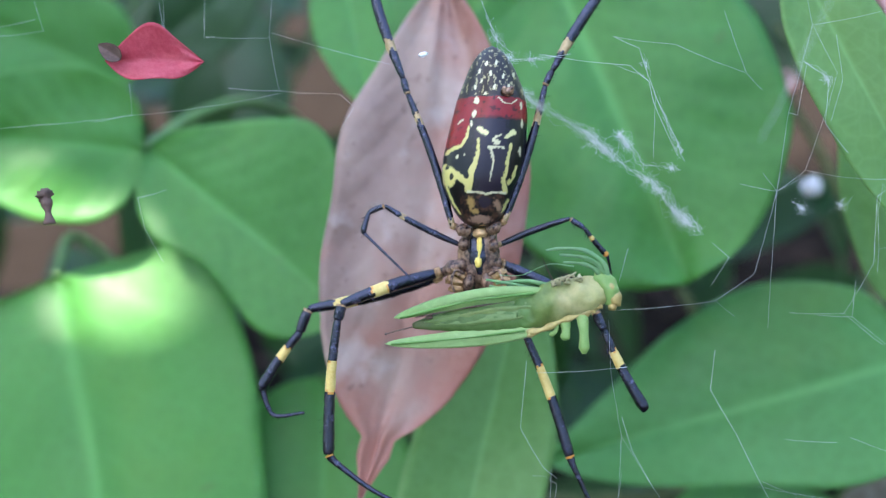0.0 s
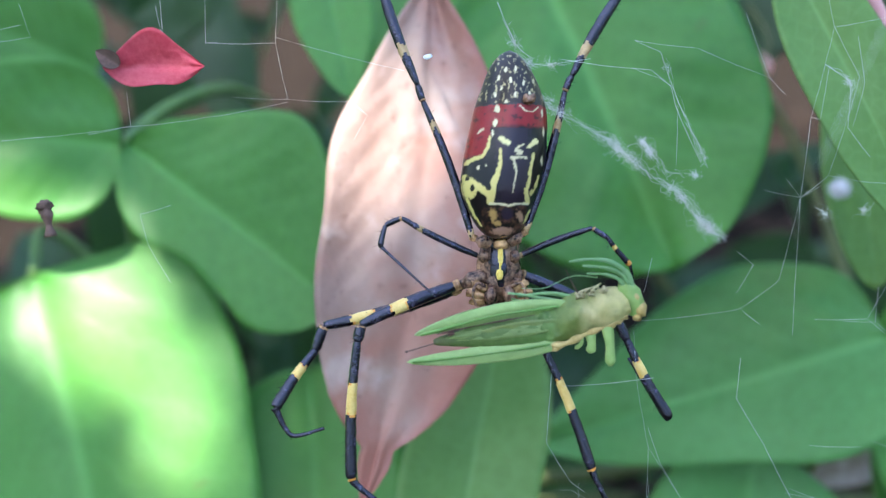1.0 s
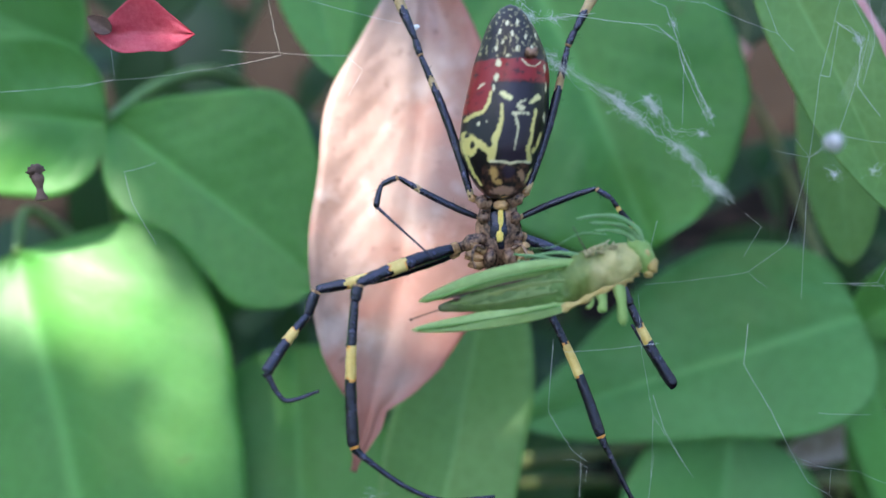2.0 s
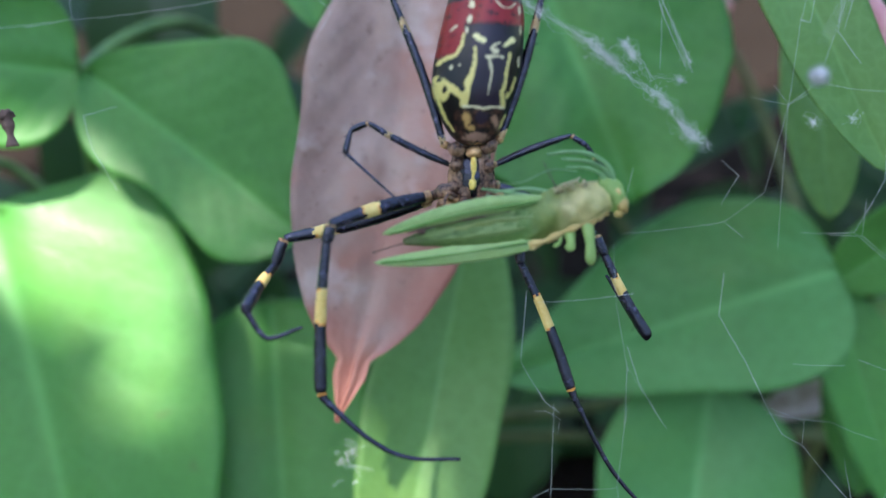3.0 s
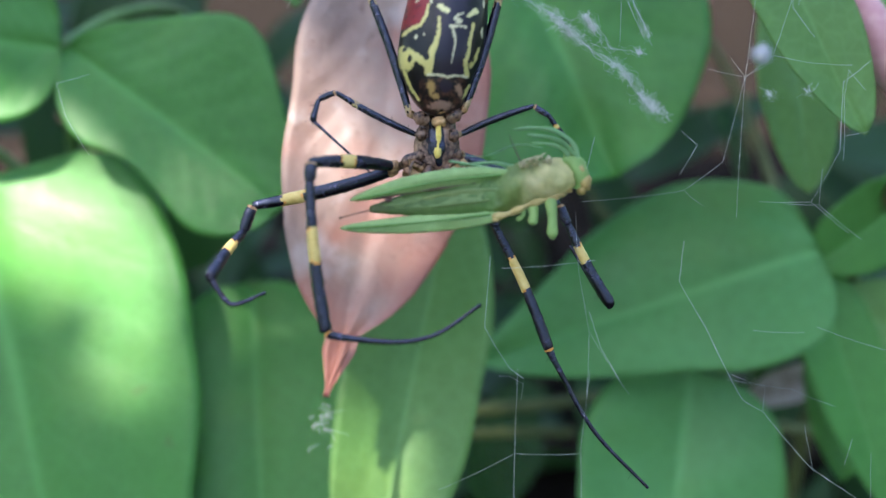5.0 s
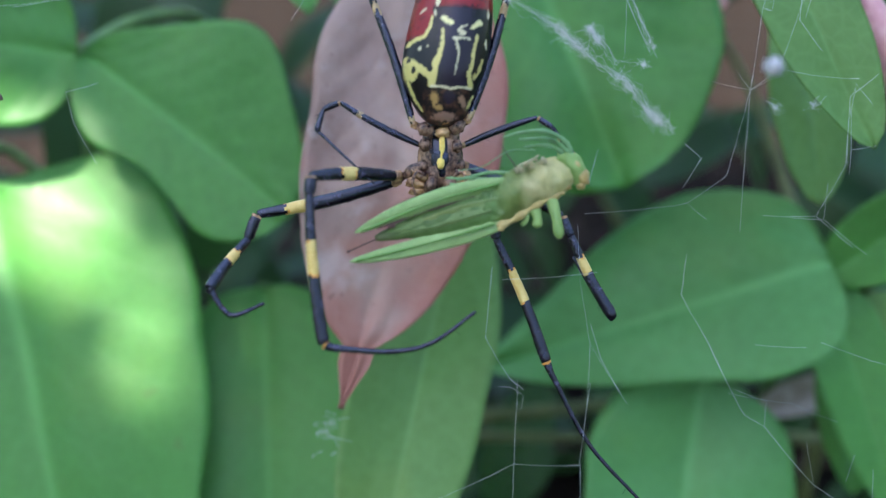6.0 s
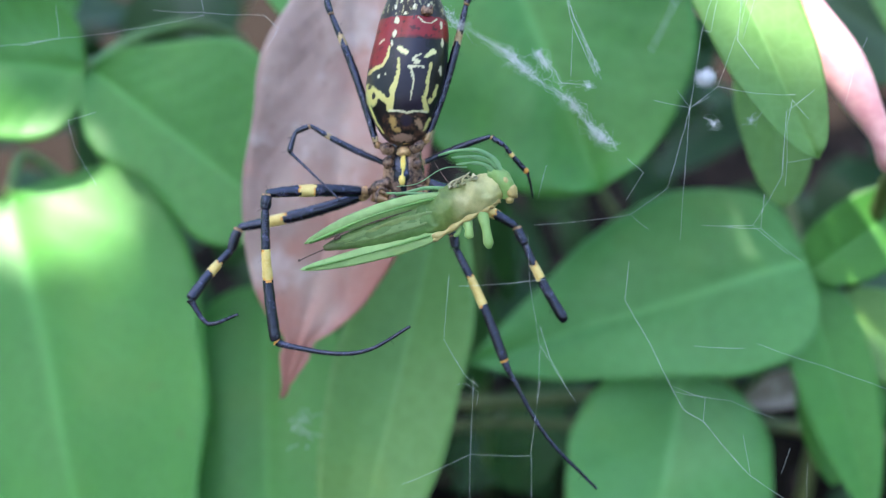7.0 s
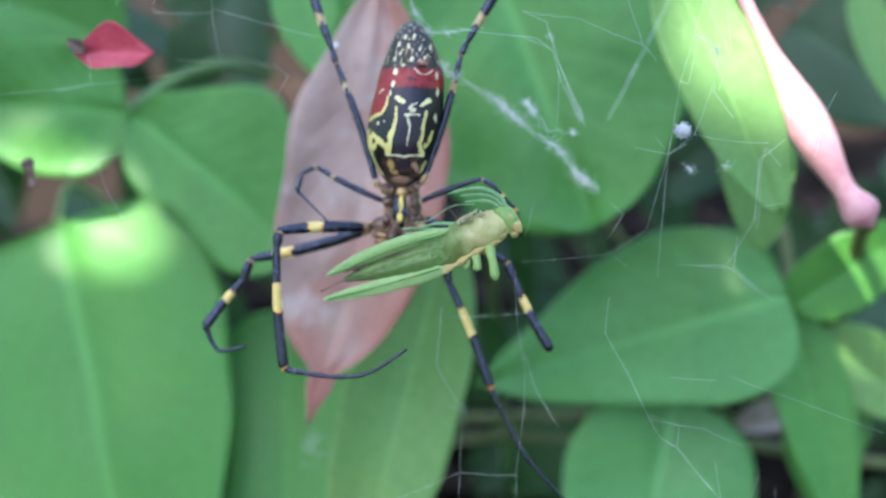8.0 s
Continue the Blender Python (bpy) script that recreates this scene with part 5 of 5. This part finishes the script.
# ---- what moves ----
SWAY = ((0, -1.61, 0.93, -6.00), (0.5, -1.04, 0.61, -4.84), (1, -0.41, -0.03, -3.19), (1.2, 0.09, 0.08, -2.59), (2.3, 1.05, 0.30, 2.44), (2.5, 1.44, 0.48, 1.45), (3, -0.32, 0.38, 2.64), (3.5, -1.08, 0.18, 1.05), (4, -2.73, 1.32, 0.72), (4.5, -0.77, 0.38, 2.75), (4.6, 1.94, 0.30, 0.67), (5, -0.96, -1.58, 0.84), (5.2, -1.55, -1.61, 1.36), (6.3, 0.23, -0.94, 0.13), (6.5, 1.69, -1.08, -1.21), (7, 0.81, -0.84, -0.67), (7.5, 1.47, 0.17, 1.64), (8, 1.74, 0.94, 2.80))


def motions():
    loose = Vector((0.24, -0.47))
    walk(web, [(t, at(x + loose.x, y + loose.y, z)) for t, x, y, z in SWAY])
    walk(spider, [(t, at(STERN[0] + x, STERN[1] + y, STERN[2] + z)) for t, x, y, z in SWAY])
    held = ((2.29, -5.16, 11.3), (2.34, -5.07, 11.9), (2.05, -5.06, 11.7), (1.99, -5.20, 11.7), (2.25, -4.95, 14.6), (1.71, -4.67, 13.8), (2.10, -3.96, 12.3), (2.36, -4.70, 9.1), (2.55, -4.38, 19.4), (2.58, -4.73, 15.3), (2.28, -4.81, 15.0), (2.23, -4.55, 10.0), (2.29, -4.82, 11.4), (2.50, -4.75, 21.1), (2.61, -5.09, 15.4), (0.79, -4.63, 19.7), (2.53, -4.65, 19.6), (2.61, -4.33, 20.9))
    walk(prey, [(t, at(STERN[0] + x + a, STERN[1] + y + b, STERN[2] + z + 3.6, 0, 0, r)) for (t, x, y, z), (a, b, r) in zip(SWAY, held)])
    # the second leg on one side lifts its knee and swings its foot
    swings = ((0, 16.8, -9.1, -27.9, 9), (0.5, 17.6, -8.6, -28.8, 18), (1, 18.8, -9.1, -30.4, 6), (1.2, 19.9, -8.9, -30.5, 0), (2.3, 16.5, -6.5, -29.1, 17), (2.5, 18.4, -7.9, -29.3, 0), (3, 13.7, -8.6, -35.8, 22), (3.5, 19.3, -5.8, -24.7, 30), (4, 10.6, -0.8, -6.9, 26), (4.5, 2.6, 0.0, -7.1, 30), (4.6, 9.4, 3.2, -1.6, 31), (5, 0.6, 0.2, 0.6, 38), (5.2, -0.3, 0.1, 2.2, 40), (6.3, 3.0, -0.4, 1.3, 34), (6.5, 1.5, -2.1, -3.2, 32), (7, -0.3, -1.9, -2.8, 19), (7.5, 1.5, -4.2, -1.3, 29), (8, 0.4, -2.7, 0.5, 27))
    hip, knee, cap, heel = (Vector(q) * MM for q in L2_JOINTS[:4])
    rows, patella, tibia, foot_rows = [], [], [], []
    reach = (knee - hip).normalized()
    for t, a, b, c, raised in swings:
        whole = Matrix.Rotation(radians(a), 4, "Z") @ Matrix.Rotation(radians(raised), 4, Vector((reach.y, -reach.x, 0)))
        rows.append((t, Matrix.Translation(hip) @ whole))
        shin = whole.inverted() @ Matrix.Rotation(radians(b), 4, "Z")
        ends = whole.inverted() @ Matrix.Rotation(radians(c), 4, "Z")
        k = knee - hip
        p2 = k + shin @ (cap - knee)
        p3 = k + shin @ (heel - knee)
        patella.append((t, Matrix.Translation(k) @ shin))
        tibia.append((t, Matrix.Translation(p2) @ shin))
        foot_rows.append((t, Matrix.Translation(p3) @ ends))
    walk(left_second, rows)
    for ob, r in zip(left_second_bits, (patella, tibia, foot_rows)):
        walk(ob, r)
    # the first leg on that side bends its shin away from the lens and turns its foot
    hip, knee, cap, heel = (Vector(q) * MM for q in L1_JOINTS[:4])
    shin_axis = Vector((-(heel - cap).y, (heel - cap).x, 0)).normalized()
    tibia, foot_rows = [], []
    for t, turn, dip, swing in ((0, -2, 0, 0), (1.0, -2, 22, 6), (2.4, -2, 34, 10), (3.0, 5, 54, 11), (3.5, 4, 47, 12), (4.5, 5, 46, 14), (5.2, 5, 46, 14), (6.5, 0, 34, 15), (7.3, -1, 30, 9), (8, -1, 27, 5)):
        bent = Matrix.Rotation(radians(turn), 4, "Z") @ Matrix.Rotation(radians(-dip), 4, shin_axis)
        tibia.append((t, Matrix.Translation(cap - hip) @ bent))
        foot_rows.append((t, Matrix.Translation(cap - hip + bent @ (heel - cap)) @ Matrix.Rotation(radians(swing), 4, "Z")))
    walk(left_first_bits[1], tibia)
    walk(left_first_bits[2], foot_rows)
    drift = ((0, 22.2, 9.8), (0.5, 22.2, 10.5), (1, 22.8, 10.4), (1.2, 23.2, 10.6), (2.3, 25.1, 11.0), (2.5, 25.8, 11.5), (3, 23.9, 11.7), (3.5, 22.9, 11.0), (4, 21.3, 12.0), (4.5, 24.3, 11.0), (4.6, 24.7, 11.3), (5, 22.1, 8.0), (5.2, 22.3, 8.2), (6.3, 24.1, 8.8), (6.5, 25.3, 9.1), (7, 26.1, 10.2), (7.5, 27.8, 11.7), (8, 28.7, 12.9))
    # the dead leaf swings on its stalk
    hang = dead.matrix_world.copy()
    tilt = TILT.to_3x3()
    walk(dead, [(t, Matrix.Translation(tilt @ Vector((x * MM, y * MM, 0))) @ hang) for t, x, y in ((0, -0.74, 1.06), (0.5, -1.19, 0.19), (1, -1.24, -0.27), (1.2, -0.67, -0.07), (2.3, -0.27, 0.78), (2.5, 0.22, 0.57), (3, -0.13, 0.88), (3.5, 0.92, -0.60), (4, -1.13, 0.55), (4.5, 0.99, -0.66), (4.6, -0.17, -0.74), (5, 1.36, -0.35), (5.2, 2.86, -0.23), (6.3, 1.90, -0.92), (6.5, -1.80, -0.73), (7, -1.14, 0.06), (7.5, -0.51, 0.85), (8, 0.63, -0.32))])
    walk(puff, [(t, at(x, y, 16)) for t, x, y in drift])
    # twigs overhead sway in the wind and open the way for the sun
    for twig, way, slide in (
            (dead_cover, (0.3, 1.0), ((0, 0), (0.6, 0), (1.0, 34), (2.5, 32), (2.9, 4), (3.7, 0), (4.0, 21), (4.4, 2), (4.6, 2), (5.0, 20), (5.6, 10), (6.5, 25), (7.0, 8), (8, 0))),
            (fold_cover, (0.2, 1.0), ((0, 0), (2.5, 4), (3.0, 10), (3.5, 30), (4.0, 10), (4.5, 12), (5.2, 8), (6.5, 0), (8, 0))),
            (patch_cover, (1.0, -0.3), ((0, 0), (1.0, 4), (1.6, 20), (2.4, 20), (2.9, 2), (3.6, 2), (4.0, 22), (4.4, 0), (4.6, 0), (5.0, 24), (5.6, 8), (6.5, 0), (8, 0))),
            (upright_cover, (0.4, -1.0), ((0, 0), (1.0, 0), (2.5, 0), (3.0, 36), (3.5, 40), (4.0, 12), (4.5, 32), (5.0, 36), (5.6, 24), (6.5, 4), (8, 0))),
            (upper_cover, (0.2, -1.0), ((0, 0), (0.5, 26), (1.0, 4), (3.5, 0), (4.0, 20), (4.5, 6), (5.0, 10), (6.5, 12), (7.0, 0), (8, 0))),
            (fresh_cover, (0.1, 1.0), ((0, 0), (2.5, 2), (3.5, 7), (5.0, 7), (6.1, 2), (6.5, 0), (7.0, 28), (8, 34))),
            (stem_cover, (1.0, 0.2), ((0, 0), (1.0, 0), (2.5, 30), (5.0, 34), (5.8, 10), (6.5, 0), (7.0, 32), (8, 36))),
            (low_cover, (-1.0, -0.4), ((0, 0), (0.5, 0), (1.0, 16), (2.5, 9), (3.0, 14), (3.5, 17), (4.0, 11), (4.5, 19), (5.0, 13), (5.2, 13), (6.5, 10), (7.5, 2), (8, 0)))):
        base = twig.matrix_world.copy()
        push = TILT.to_3x3() @ Vector((way[0], way[1], 0))
        walk(twig, [(t, Matrix.Translation(push * (d * MM)) @ base) for t, d in slide])
    # the far front leg shifts a little behind the prey
    hip = Vector(RA_JOINTS[0]) * MM
    rows, bits = [], [[], [], []]
    for t, a, b in ((0, 0.0, 0.0), (0.5, 1.3, 0.5), (1, -4.2, 0.4), (1.2, -3.1, 1.7), (2.3, 0.7, 0.9), (2.5, -3.7, 1.6), (3, -1.9, 1.1), (3.5, 7.4, 3.0), (4, -3.0, 1.3), (4.5, -0.5, 2.3), (4.6, 13.2, 3.2), (5, 8.4, 3.1), (5.2, 6.2, 1.5), (6.3, 6.5, 2.6), (6.5, 7.9, 3.1), (7, 5.9, 3.0), (7.5, 6.1, 3.3), (8, 4.3, 2.1)):
        whole = Matrix.Rotation(radians(a), 4, "Z")
        shin = Matrix.Rotation(radians(b - a), 4, "Z")
        rows.append((t, Matrix.Translation(hip) @ whole))
        k = Vector(RA_JOINTS[1]) * MM - hip
        for i, out in enumerate(bits):
            off = (Vector(RA_JOINTS[i + 1]) - Vector(RA_JOINTS[1])) * MM
            out.append((t, Matrix.Translation(k + shin @ off) @ shin))
    walk(right_front, rows)
    for ob, r in zip(right_front_bits, bits):
        walk(ob, r)


motions()
